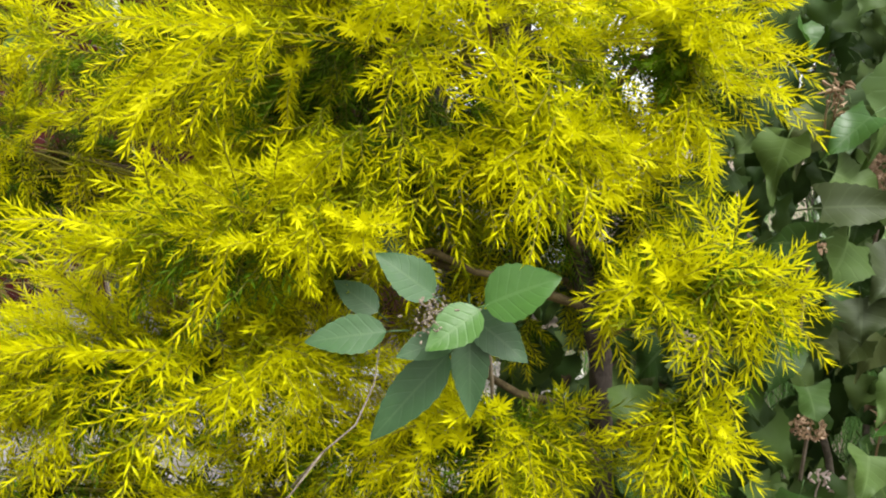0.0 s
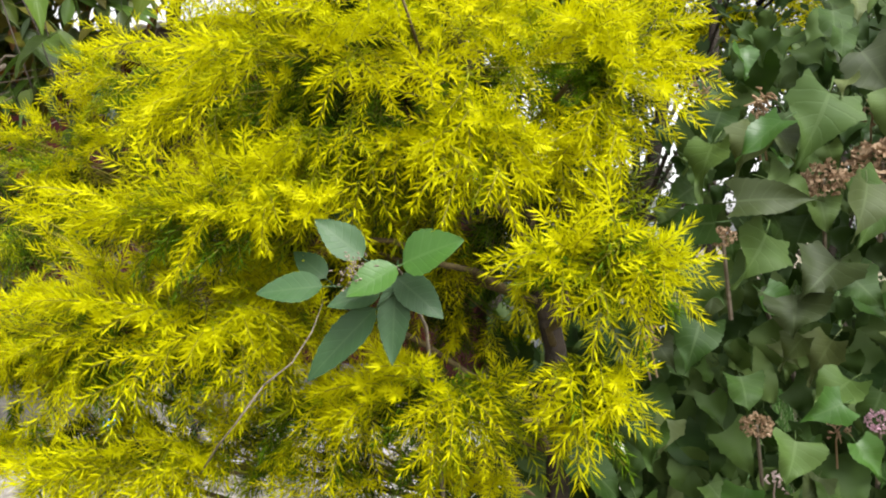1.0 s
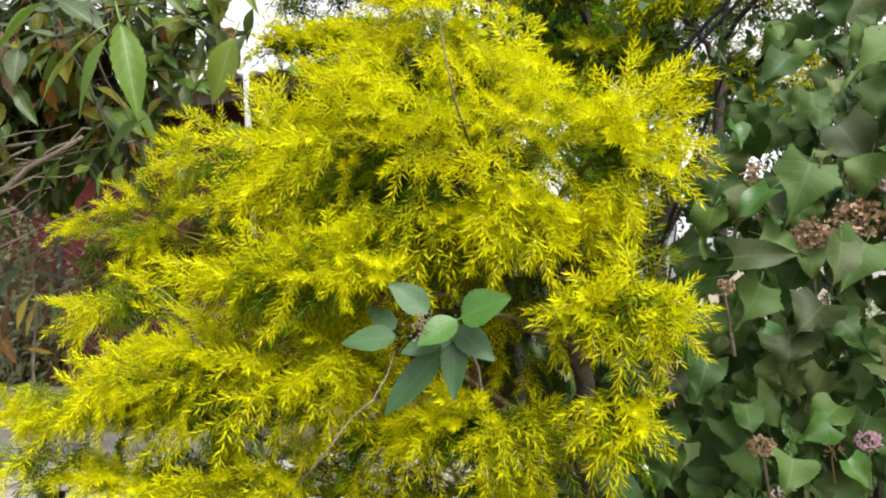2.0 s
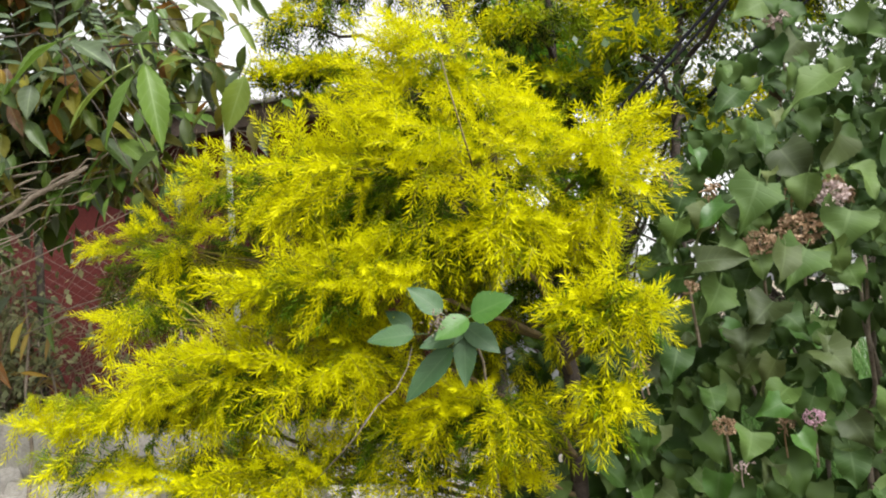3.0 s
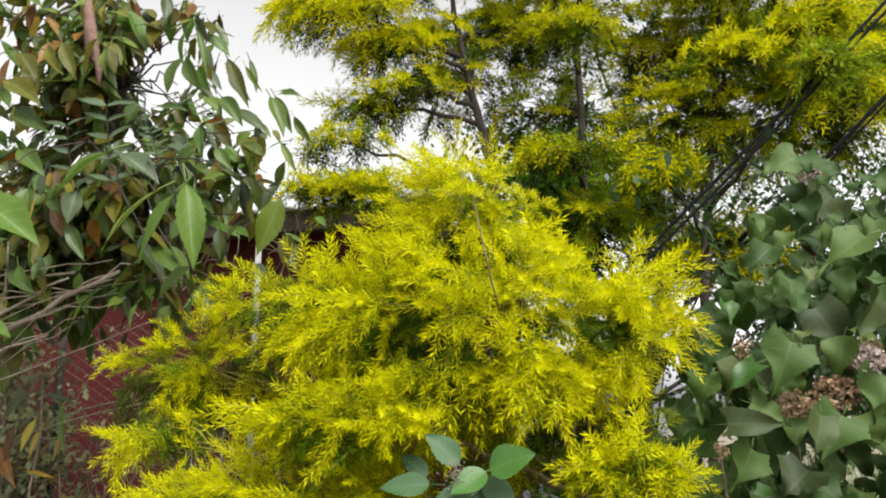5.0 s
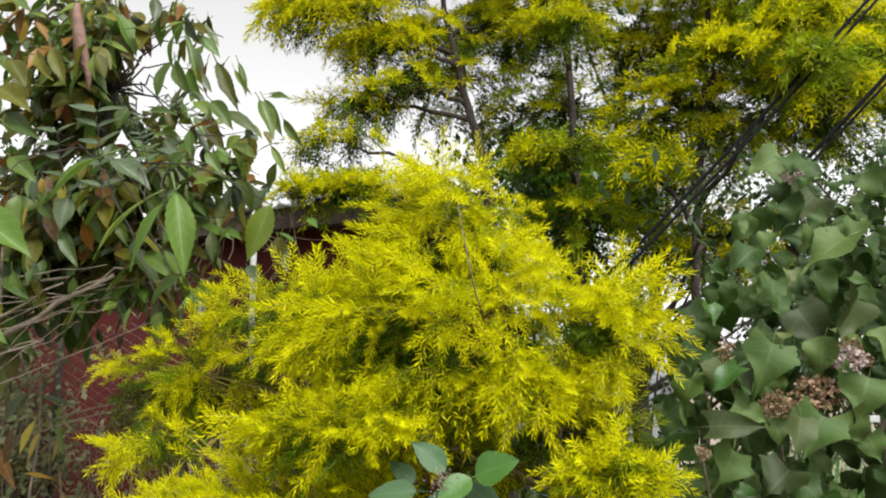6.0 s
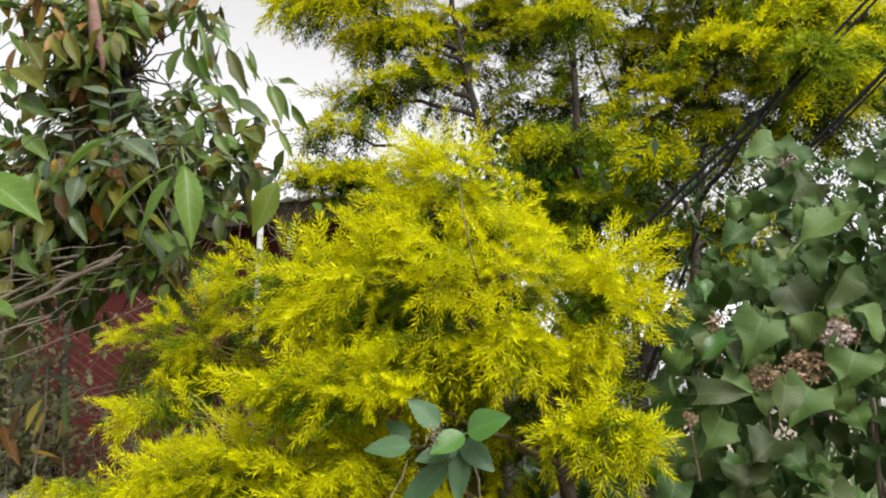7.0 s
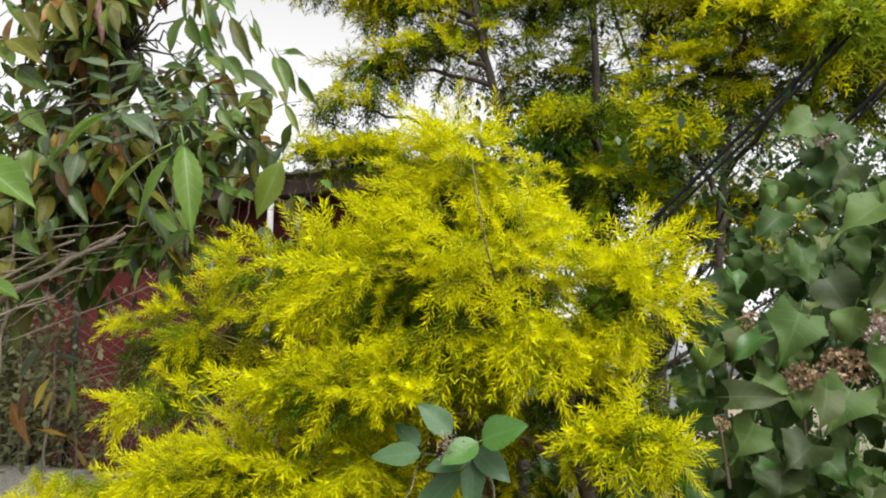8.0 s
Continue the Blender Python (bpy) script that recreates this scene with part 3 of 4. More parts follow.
# ---- broad-leaved sprout growing through the shrub ----
SPROUT = [
    ((0.009, 0.96, 1.351), (-0.084, 0.94, 1.348), 0.045),
    ((0.069, 0.97, 1.391), (0.01, 0.95, 1.447), 0.047),
    ((0.126, 0.95, 1.376), (0.068, 0.91, 1.343), 0.046),
    ((0.131, 0.96, 1.38), (0.216, 0.95, 1.412), 0.058),
    ((0.093, 0.97, 1.34), (0.027, 0.94, 1.327), 0.036),
    ((0.082, 0.98, 1.316), (-0.016, 0.95, 1.222), 0.05),
    ((0.108, 1.0, 1.353), (0.106, 0.97, 1.242), 0.043),
    ((0.109, 1.0, 1.36), (0.177, 0.99, 1.304), 0.048),
    ((-0.016, 1.03, 1.361), (-0.072, 1.04, 1.404), 0.036),
    ((0.011, 1.1, 1.424), (-0.061, 1.1, 1.485), 0.05),
]


def sprout():
    sp = thing("sprout", "young broad-leaved sprout with toothed grey-green leaves", "plant", at=(0.1, 1.1, GROUND))
    node = np.array(SPROUT[2][0])
    v, f = tube([(0.1, 1.1, GROUND), (0.12, 1.22, 0.8), node + (0.0, 0.14, -0.10), node + (-0.01, 0.05, -0.01), node], (0.005, 0.0045, 0.003, 0.002, 0.0015), 6)
    part("stem", raw_mesh("stem", v, f, M_WOOD, smooth=True), sp, "thin brown woody stem")
    for k, (a, b, w) in enumerate(SPROUT):
        a, b = np.array(a), np.array(b)
        ln = np.linalg.norm(b - a)
        me = leaf_mesh("leaf", M_SPROUT_NEW if k in (2, 3) else M_SPROUT, ln * 1.06, w * (1.25 if k == 3 else 1.15), "ovate", 0.22, 0.1, 0.03, 16, 0.02, k)
        put(part("leaf", me, sp), a, b - a, (0.15, -0.85, 0.55))
    r = np.random.default_rng(8)
    pieces = []
    for k in range(110):
        p = node + np.array((-0.055, -0.01, -0.005)) + r.normal(0, 0.012, 3)
        pieces.append(tube([p, p + r.normal(0, 0.0022, 3)], 0.0013, 5))
    v, f = join(pieces)
    part("bud_tuft", raw_mesh("bud_tuft", v, f, M_WOOD), sp, "small dry brown bud cluster", kind="stuff")


sprout()
v, f = tube([(-0.117, 0.93, 1.165), (-0.07, 0.92, 1.214), (-0.03, 0.93, 1.244), (-0.011, 0.96, 1.285), (-0.009, 1, 1.326)], (0.0013, 0.0012, 0.0011, 0.0009, 0.0007), 6)
v2, f2 = tube([(-0.07, 0.92, 1.214), (-0.117, 0.92, 1.158), (-0.167, 0.95, 1.115), (-0.295, 1.1, 1.024)], (0.0012, 0.0014, 0.0015, 0.0016), 6)
v, f = join([(v, f), (v2, f2)])
tagged(new("dry_branch", raw_mesh("dry_branch", v, f, M_WOOD, smooth=True)), "thin bare dry branch caught among golden sprays", "branch")

# ---- broad-leaved flowering shrub ----
FRONT_A = [((0.568, 1.12, 1.422), (0.464, 1.09, 1.419), 0.075), ((0.659, 1.25, 1.403), (0.609, 1.2, 1.306), 0.112), ((0.612, 1.22, 1.457), (0.745, 1.18, 1.463), 0.077), ((0.785, 1.35, 1.641), (0.725, 1.29, 1.504), 0.132),
           ((0.69, 1.25, 1.585), (0.601, 1.23, 1.521), 0.067), ((0.795, 1.2, 1.473), (0.77, 1.15, 1.379), 0.081), ((0.589, 1.3, 1.561), (0.537, 1.27, 1.461), 0.092), ((0.548, 1.2, 1.267), (0.521, 1.15, 1.19), 0.086),
           ((0.788, 1.35, 1.351), (0.704, 1.3, 1.285), 0.122), ((0.618, 1.3, 1.163), (0.631, 1.26, 1.102), 0.092), ((0.691, 1.25, 1.068), (0.673, 1.2, 1.006), 0.097), ((0.762, 1.25, 1.129), (0.689, 1.23, 1.102), 0.067)]
FRONT_B = [((0.93, 1.7, 2.204), (0.804, 1.67, 2.151), 0.118), ((1.003, 1.45, 1.902), (0.846, 1.4, 1.811), 0.113), ((0.865, 1.45, 1.728), (0.932, 1.4, 1.601), 0.127), ((0.744, 1.5, 1.636), (0.799, 1.45, 1.498), 0.175),
           ((0.873, 1.35, 1.47), (0.801, 1.3, 1.363), 0.130), ((0.982, 1.4, 1.745), (0.941, 1.35, 1.633), 0.149), ((0.807, 1.35, 1.324), (0.863, 1.32, 1.269), 0.091), ((0.559, 1.3, 1.354), (0.553, 1.25, 1.271), 0.118),
           ((0.719, 1.35, 1.295), (0.702, 1.3, 1.219), 0.131), ((0.614, 1.5, 1.586), (0.536, 1.47, 1.531), 0.103), ((0.993, 1.4, 1.554), (0.941, 1.35, 1.451), 0.146), ((1.005, 1.7, 2.075), (0.9, 1.67, 1.995), 0.145)]
HEADS = [(0.783, 1.4, 1.498), (0.884, 1.42, 1.522), (0.656, 1.4, 1.057), (0.956, 1.4, 1.597), (0.587, 1.2, 1.401), (0.983, 1.5, 1.61)]


def flower_head(name, at, size, m, seed, label):
    r = np.random.default_rng(seed)
    ob = thing(name, label, "flower", at=at)
    verts, faces = [], []
    for k in range(150):
        d = unit(r.normal(0, 1, 3))
        c = np.asarray(at) + d * size * r.uniform(0.55, 1.0) * (1, 1, 0.75)
        for j in range(3):
            b = basis(unit(d + r.normal(0, 0.7, 3)), r.normal(0, 1, 3)) * size * r.uniform(0.15, 0.27)
            o = len(verts)
            verts += [c, c + b[:, 0] * 0.45 + b[:, 1] * 0.6, c + b[:, 1] + b[:, 2] * 0.2, c - b[:, 0] * 0.45 + b[:, 1] * 0.6]
            faces.append((o, o + 1, o + 2, o + 3))
    part("floret_mass", raw_mesh("floret_mass", verts, faces, m), ob, kind="stuff")
    v, f = tube([np.asarray(at) - (0, 0, 0), np.asarray(at) + (0.02, 0.1, -0.14)], (0.003, 0.004), 5)
    part("stalk", raw_mesh("stalk", v, f, M_WOOD), ob)


def broad_shrub():
    sh = thing("flowering_shrub", "tall shrub with broad lobed grey-green leaves", "shrub", at=(1.1, 1.7, GROUND))
    r = np.random.default_rng(21)
    kinds = [("heart", M_BROAD), ("lobed", M_BROAD_OLIVE), ("ovate", M_BROAD), ("heart", M_BROAD_NEW), ("heart", M_WITHER)]
    meshes = [leaf_mesh("leaf", m, 0.12, 0.105 - 0.012 * (k % 2), s, 0.2 + 0.12 * k, 0.2 + 0.15 * (k % 3), 0.035, 18, 0.12, k) for k, (s, m) in enumerate(kinds)]
    for k, (a, b, w) in enumerate(FRONT_A + FRONT_B):
        a, b = np.array(a), np.array(b)
        ln = np.linalg.norm(b - a) * 0.88
        me = leaf_mesh("leaf", M_BROAD_NEW if k in (4, 11) else (M_BROAD, M_BROAD, M_BROAD_OLIVE)[k % 3], ln, w * 0.86, "lobed" if k % 5 in (1, 3) else "heart", 0.2 + 0.12 * (k % 3), 0.16 + 0.1 * (k % 4), 0.032, 24, 0.11, 50 + k)
        put(part("leaf", me, sh), a, b - a, np.array((0.1, -0.8, 0.5)) + r.normal(0, 0.35, 3))
    stems = []
    for k in range(9):
        x, y = 0.75 + 0.13 * k, 1.55 + 0.25 * math.sin(k * 2.1)
        top = np.array((x - 0.1 + r.uniform(-0.1, 0.25), y + 0.15 + r.uniform(-0.1, 0.2), 1.3 + 0.11 * k + r.uniform(-0.1, 0.1)))
        line = bend((1.0 + 0.04 * k, 1.95, GROUND), top + (0, 0.25, 0), 0.08, 9, 0.015, 60 + k)
        v, q = tube(line, np.linspace(0.012, 0.004, 9), 7)
        part("stem", raw_mesh("stem", v, q, M_WOOD, smooth=True), sh)
        stems.append(line)
    # leaves fill a leaning slab behind the front ones
    placed = 0
    crowd = []
    while placed < 2350:
        x, z = r.uniform(0.1, 2.5), r.uniform(0.35, 2.75) if placed % 10 < 6 else r.uniform(0.35, 1.3) if placed % 10 < 8 else r.uniform(1.5, 2.5)
        edge = 0.46 + 0.46 * max(0, z - 1.5) + 0.08 * math.sin(5 * z) - 0.3 * min(1, max(0, (1.3 - z) / 0.2))
        if x < edge or z > 1.85 + 0.9 * (x - 0.7) + 0.15 * math.sin(9 * x):
            continue
        y = 1.22 + 0.12 * (x - 0.5) + 0.3 * max(0, z - 1.6) + abs(r.normal(0, 0.35)) + 0.08
        drop = r.uniform(-1.2, -0.35)
        along = (r.uniform(-0.9, 0.9), r.uniform(-0.9, 0.2), drop)
        # a gap on the far side of the shrub, through which the grass shows
        k = (y + 0.55) / 2.15
        if ((x - 0.39 - (1.03 - 0.39) * k) / 0.06) ** 2 + ((z - 1.41 - (1.23 - 1.41) * k) / 0.10) ** 2 < k * k:
            continue
        # and one near its top, where the sky shows between the leaves
        k = (y + 0.2) / 1.7
        if ((x - 0.46 - 0.275 * k) / 0.085) ** 2 + ((z - 1.44 - 0.25 * k) / 0.055) ** 2 < r.uniform(0.5, 1.4) * k * k:
            continue
        k, up, size = int(r.choice(5, p=(0.38, 0.30, 0.26, 0.04, 0.02))), (r.uniform(-0.6, 0.6), -0.7, 0.75), r.uniform(0.38, 0.80) + 0.20 * (placed % 4 == 0)
        crowd.append((y + 0.2 * abs(z - 1.4), k, (x, y, z), along, up, size * (0.5 if k == 4 else 1.0)))
        placed += 1
    # a shaded back layer closes most of the gaps
    for j in range(540):
        x, z = r.uniform(0.5, 2.2), r.uniform(0.6, 2.0)
        y = r.uniform(1.9, 2.4)
        k = (y + 0.55) / 2.15
        if ((x - 0.39 - (1.03 - 0.39) * k) / 0.06) ** 2 + ((z - 1.41 - (1.23 - 1.41) * k) / 0.10) ** 2 < r.uniform(0.5, 1.1) * k * k or z > 1.75 + 0.5 * (x - 0.5):
            continue
        crowd.append((y + 0.5, int(r.integers(3)), (x, y, z), (r.uniform(-0.9, 0.9), r.uniform(-0.6, 0.2), r.uniform(-1.2, -0.35)), (r.uniform(-0.6, 0.6), -0.7, 0.75), r.uniform(0.7, 1.2)))
    for j in range(150):
        at = (r.uniform(0.1, 0.65), r.uniform(1.5, 1.95), r.uniform(0.55, 1.36))
        crowd.append((at[1] + 0.5, int(r.integers(3)), at, (r.uniform(-0.9, 0.9), r.uniform(-0.6, 0.2), r.uniform(-1.2, -0.35)), (r.uniform(-0.6, 0.6), -0.7, 0.75), r.uniform(0.6, 1.05)))
    crowd.sort(key=lambda e: e[0])
    for _, k, at, along, up, size in crowd[:270]:
        put(part("leaf", meshes[k], sh), at, along, up, size)
    brown = [e for e in crowd[270:] if e[1] == 4]
    for _, k, at, along, up, size in brown[:40]:
        put(part("withered_leaf", meshes[k], sh, "curled brown withered leaf"), at, along, up, size)
    # small dry buds on thin stalks in the leaf axils
    for k in range(26):
        e = crowd[int(r.integers(40, 420))]
        at = np.array(e[2]) + r.normal(0, 0.02, 3) + (0, -0.06, 0.03)
        pieces = [tube([at + (0.01, 0.06, -0.09), at + (0, 0.02, -0.03), at], (0.0022, 0.0018, 0.0014), 5)]
        for j in range(16):
            p = at + r.normal(0, 0.012, 3)
            pieces.append(tube([p, p + r.normal(0, 0.004, 3), p + r.normal(0, 0.006, 3)], (0.0016, 0.0030, 0.0008), 5))
        v, q = join(pieces)
        part("dry_bud", raw_mesh("dry_bud", v, q, M_FADED if k % 3 == 0 else M_DRYFLOWER), sh, "small dry beige bud on a thin stalk")
    verts, faces = [], []
    for _, k, at, along, up, size in [e for e in crowd[270:] if e[1] < 4]:
        b, o = basis(along, up) * size, len(verts)
        verts += [b @ np.array(v.co) + at for v in meshes[k].vertices]
        faces += [tuple(i + o for i in q.vertices) for q in meshes[k].polygons]
    part("inner_leaves", raw_mesh("inner_leaves", verts, faces, M_BROAD_IN, smooth=True), sh, kind="stuff")


broad_shrub()
for k, at in enumerate(HEADS):
    flower_head("flower_head", at, (0.040, 0.056, 0.028, 0.04, 0.020, 0.055)[k], M_FADED if k == 3 else M_DRYFLOWER, 300 + k, "dried brown flower head on a broad-leaved shrub")
flower_head("pink_flower_head", (0.858, 1.4, 1.069), 0.025, M_PINK, 320, "fading pink flower head on a broad-leaved shrub")
flower_head("faded_flower_head", (0.964, 1.7, 2.151), 0.04, M_FADED, 321, "pale faded flower head on a broad-leaved shrub")

# ---- golden trees behind ----
def golden_tree(stem, lobes, seed, label, girth=0.042):
    tr = thing("golden_tree", label, "tree", "golden trees", at=stem[0])
    line = [p for a, b in zip(stem, stem[1:]) for p in bend(a, b, 0, 5, 0.008, seed)[:-1]] + [np.array(stem[-1])]
    v, q = tube(line, np.linspace(girth, 0.012, len(line)), 9)
    part("trunk", raw_mesh("trunk", v, q, M_DARKBARK, smooth=True), tr)
    # gilt on skins facing light, dark inside: the crown's shading is put into needle colour
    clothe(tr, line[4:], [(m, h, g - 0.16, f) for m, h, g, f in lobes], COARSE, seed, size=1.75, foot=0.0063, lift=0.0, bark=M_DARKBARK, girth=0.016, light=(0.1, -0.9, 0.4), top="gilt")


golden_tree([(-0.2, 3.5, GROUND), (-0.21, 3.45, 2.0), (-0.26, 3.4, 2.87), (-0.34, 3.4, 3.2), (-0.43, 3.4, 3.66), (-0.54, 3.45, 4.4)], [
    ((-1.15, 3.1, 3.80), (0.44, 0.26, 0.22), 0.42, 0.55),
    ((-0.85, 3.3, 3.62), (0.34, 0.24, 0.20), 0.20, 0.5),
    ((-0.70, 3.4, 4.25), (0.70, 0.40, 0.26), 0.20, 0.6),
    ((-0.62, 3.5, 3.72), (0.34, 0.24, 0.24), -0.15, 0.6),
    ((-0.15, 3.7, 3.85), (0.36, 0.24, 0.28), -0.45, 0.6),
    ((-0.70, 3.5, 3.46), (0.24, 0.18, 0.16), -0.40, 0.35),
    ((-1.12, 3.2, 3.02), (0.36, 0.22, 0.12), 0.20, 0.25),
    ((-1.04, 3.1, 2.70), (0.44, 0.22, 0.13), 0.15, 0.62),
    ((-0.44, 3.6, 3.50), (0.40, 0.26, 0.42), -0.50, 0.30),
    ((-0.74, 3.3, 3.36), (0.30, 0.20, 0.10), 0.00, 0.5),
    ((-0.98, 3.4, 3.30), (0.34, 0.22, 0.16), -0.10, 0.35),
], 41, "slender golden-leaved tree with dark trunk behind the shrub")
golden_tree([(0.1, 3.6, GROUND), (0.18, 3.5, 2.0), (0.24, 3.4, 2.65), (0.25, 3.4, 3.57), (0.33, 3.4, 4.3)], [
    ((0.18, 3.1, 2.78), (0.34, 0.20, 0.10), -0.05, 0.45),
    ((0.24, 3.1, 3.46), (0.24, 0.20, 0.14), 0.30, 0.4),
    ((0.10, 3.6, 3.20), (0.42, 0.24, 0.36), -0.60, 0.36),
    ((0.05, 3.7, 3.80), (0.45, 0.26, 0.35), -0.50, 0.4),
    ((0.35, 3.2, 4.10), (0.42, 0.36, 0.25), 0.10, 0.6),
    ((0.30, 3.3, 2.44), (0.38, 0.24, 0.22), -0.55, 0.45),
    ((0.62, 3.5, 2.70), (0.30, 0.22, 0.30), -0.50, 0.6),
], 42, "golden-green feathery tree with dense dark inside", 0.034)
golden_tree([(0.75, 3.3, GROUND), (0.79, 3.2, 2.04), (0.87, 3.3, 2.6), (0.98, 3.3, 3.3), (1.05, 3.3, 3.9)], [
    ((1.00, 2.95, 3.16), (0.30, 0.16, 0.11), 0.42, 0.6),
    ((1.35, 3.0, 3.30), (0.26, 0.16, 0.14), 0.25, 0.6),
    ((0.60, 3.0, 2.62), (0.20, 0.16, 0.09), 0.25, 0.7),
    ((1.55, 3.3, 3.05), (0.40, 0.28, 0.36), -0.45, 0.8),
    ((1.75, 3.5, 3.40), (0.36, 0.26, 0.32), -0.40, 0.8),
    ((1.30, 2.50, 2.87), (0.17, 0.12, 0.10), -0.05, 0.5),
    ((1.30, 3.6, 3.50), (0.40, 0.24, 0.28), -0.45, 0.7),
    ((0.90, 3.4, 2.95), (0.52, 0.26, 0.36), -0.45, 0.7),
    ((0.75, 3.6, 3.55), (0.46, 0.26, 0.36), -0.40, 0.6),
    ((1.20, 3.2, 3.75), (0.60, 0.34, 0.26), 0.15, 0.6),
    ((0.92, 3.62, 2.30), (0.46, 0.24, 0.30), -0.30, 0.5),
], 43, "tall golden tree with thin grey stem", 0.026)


# ---- long-leaved tree ----
NAMED = [((-0.81, 1.294, 2.16), (-0.746, 1.27, 1.908), 0.086), ((-0.843, 1.294, 2.133), (-0.967, 1.27, 1.941), 0.050), ((-0.944, 1.334, 2.156), (-1.132, 1.31, 2.013), 0.044), ((-0.604, 1.494, 2.152), (-0.675, 1.478, 1.976), 0.085),
         ((-0.858, 1.414, 1.933), (-0.966, 1.398, 1.856), 0.058), ((-0.846, 1.414, 1.832), (-0.841, 1.398, 1.718), 0.044), ((-1.36, 1.094, 2.113), (-1.107, 1.07, 1.98), 0.121), ((-0.946, 1.454, 1.828), (-0.963, 1.438, 1.756), 0.046),
         ((-1.117, 2, 2.896), (-1.026, 2, 2.754), 0.051), ((-1.022, 2, 2.93), (-0.976, 2, 2.785), 0.032), ((-0.901, 2, 2.751), (-0.823, 2, 2.596), 0.050), ((-0.84, 2.05, 2.678), (-0.768, 2.05, 2.557), 0.041), ((-0.881, 2, 2.772), (-0.79, 2, 2.75), 0.036)]
NAMED += [((-1.308, 1.95, 2.949), (-1.368, 1.92, 2.797), 0.070), ((-1.287, 1.95, 2.956), (-1.212, 1.92, 2.787), 0.070), ((-1.244, 1.95, 3.074), (-1.163, 1.93, 2.866), 0.033), ((-1.092, 1.95, 2.918), (-0.981, 1.92, 2.703), 0.059), ((-1.028, 1.98, 2.892), (-0.962, 1.98, 2.774), 0.025), ((-0.895, 1.95, 2.729), (-0.808, 1.92, 2.562), 0.067), ((-0.868, 2, 2.549), (-0.801, 2, 2.428), 0.033), ((-0.856, 1.95, 2.734), (-0.764, 1.95, 2.729), 0.044), ((-1.188, 1.95, 2.762), (-1.091, 1.93, 2.677), 0.068), ((-1.111, 1.95, 2.755), (-1, 1.92, 2.626), 0.068), ((-1.419, 1.7, 2.464), (-1.7, 1.68, 2.322), 0.092), ((-1.405, 1.75, 2.473), (-1.217, 1.73, 2.36), 0.094), ((-1.759, 1.7, 2.352), (-1.736, 1.67, 2.225), 0.086)]
NAMED += [((-1.662, 1.72, 2.351), (-1.617, 1.69, 2.239), 0.073), ((-1.56, 1.72, 2.328), (-1.565, 1.69, 2.201), 0.076), ((-1.606, 1.75, 2.208), (-1.511, 1.72, 2.069), 0.056), ((-1.839, 1.8, 3.01), (-1.754, 1.77, 2.866), 0.056), ((-1.978, 1.8, 2.996), (-1.857, 1.77, 2.863), 0.080), ((-1.817, 1.85, 3.044), (-1.718, 1.82, 2.868), 0.061), ((-1.54, 1.8, 2.97), (-1.549, 1.77, 2.837), 0.068), ((-1.157, 1.85, 2.507), (-1.216, 1.83, 2.436), 0.056), ((-1.091, 1.9, 2.516), (-1.017, 1.88, 2.42), 0.053), ((-1.119, 1.85, 2.367), (-1.011, 1.83, 2.392), 0.047), ((-0.973, 1.95, 2.587), (-1.035, 1.93, 2.53), 0.049), ((-1.871, 1.75, 2.535), (-1.731, 1.72, 2.427), 0.080), ((-1.404, 1.95, 2.747), (-1.272, 1.95, 2.732), 0.046)]
NAMED += [((-1.465, 1.9, 2.748), (-1.492, 1.87, 2.655), 0.060), ((-1.975, 1.75, 2.849), (-1.789, 1.72, 2.735), 0.092), ((-1.941, 1.78, 2.734), (-1.77, 1.75, 2.614), 0.078)]


def long_tree_tips():
    """Twig ends spread over the crown: full on the far side, cut off aslant on the near upper side."""
    r = np.random.default_rng(37)
    tips = []
    while len(tips) < 78:
        x, z = r.uniform(-2.55, -0.95), r.uniform(1.85, 3.65)
        if z < 2.70 + 1.2 * (-0.95 - x) and z > 2.22 - 0.75 * (-0.95 - x):
            tips.append((x, r.uniform(1.95, 2.45), z))
    while len(tips) < 128:
        x, z = (r.uniform(-2.9, -1.45), r.uniform(1.9, 3.6)) if len(tips) < 112 else (r.uniform(-3.1, -2.15), r.uniform(2.5, 3.9))
        tips.append((x, r.uniform(2.5, 2.9), z))
    return tips


SPINES = long_tree_tips()


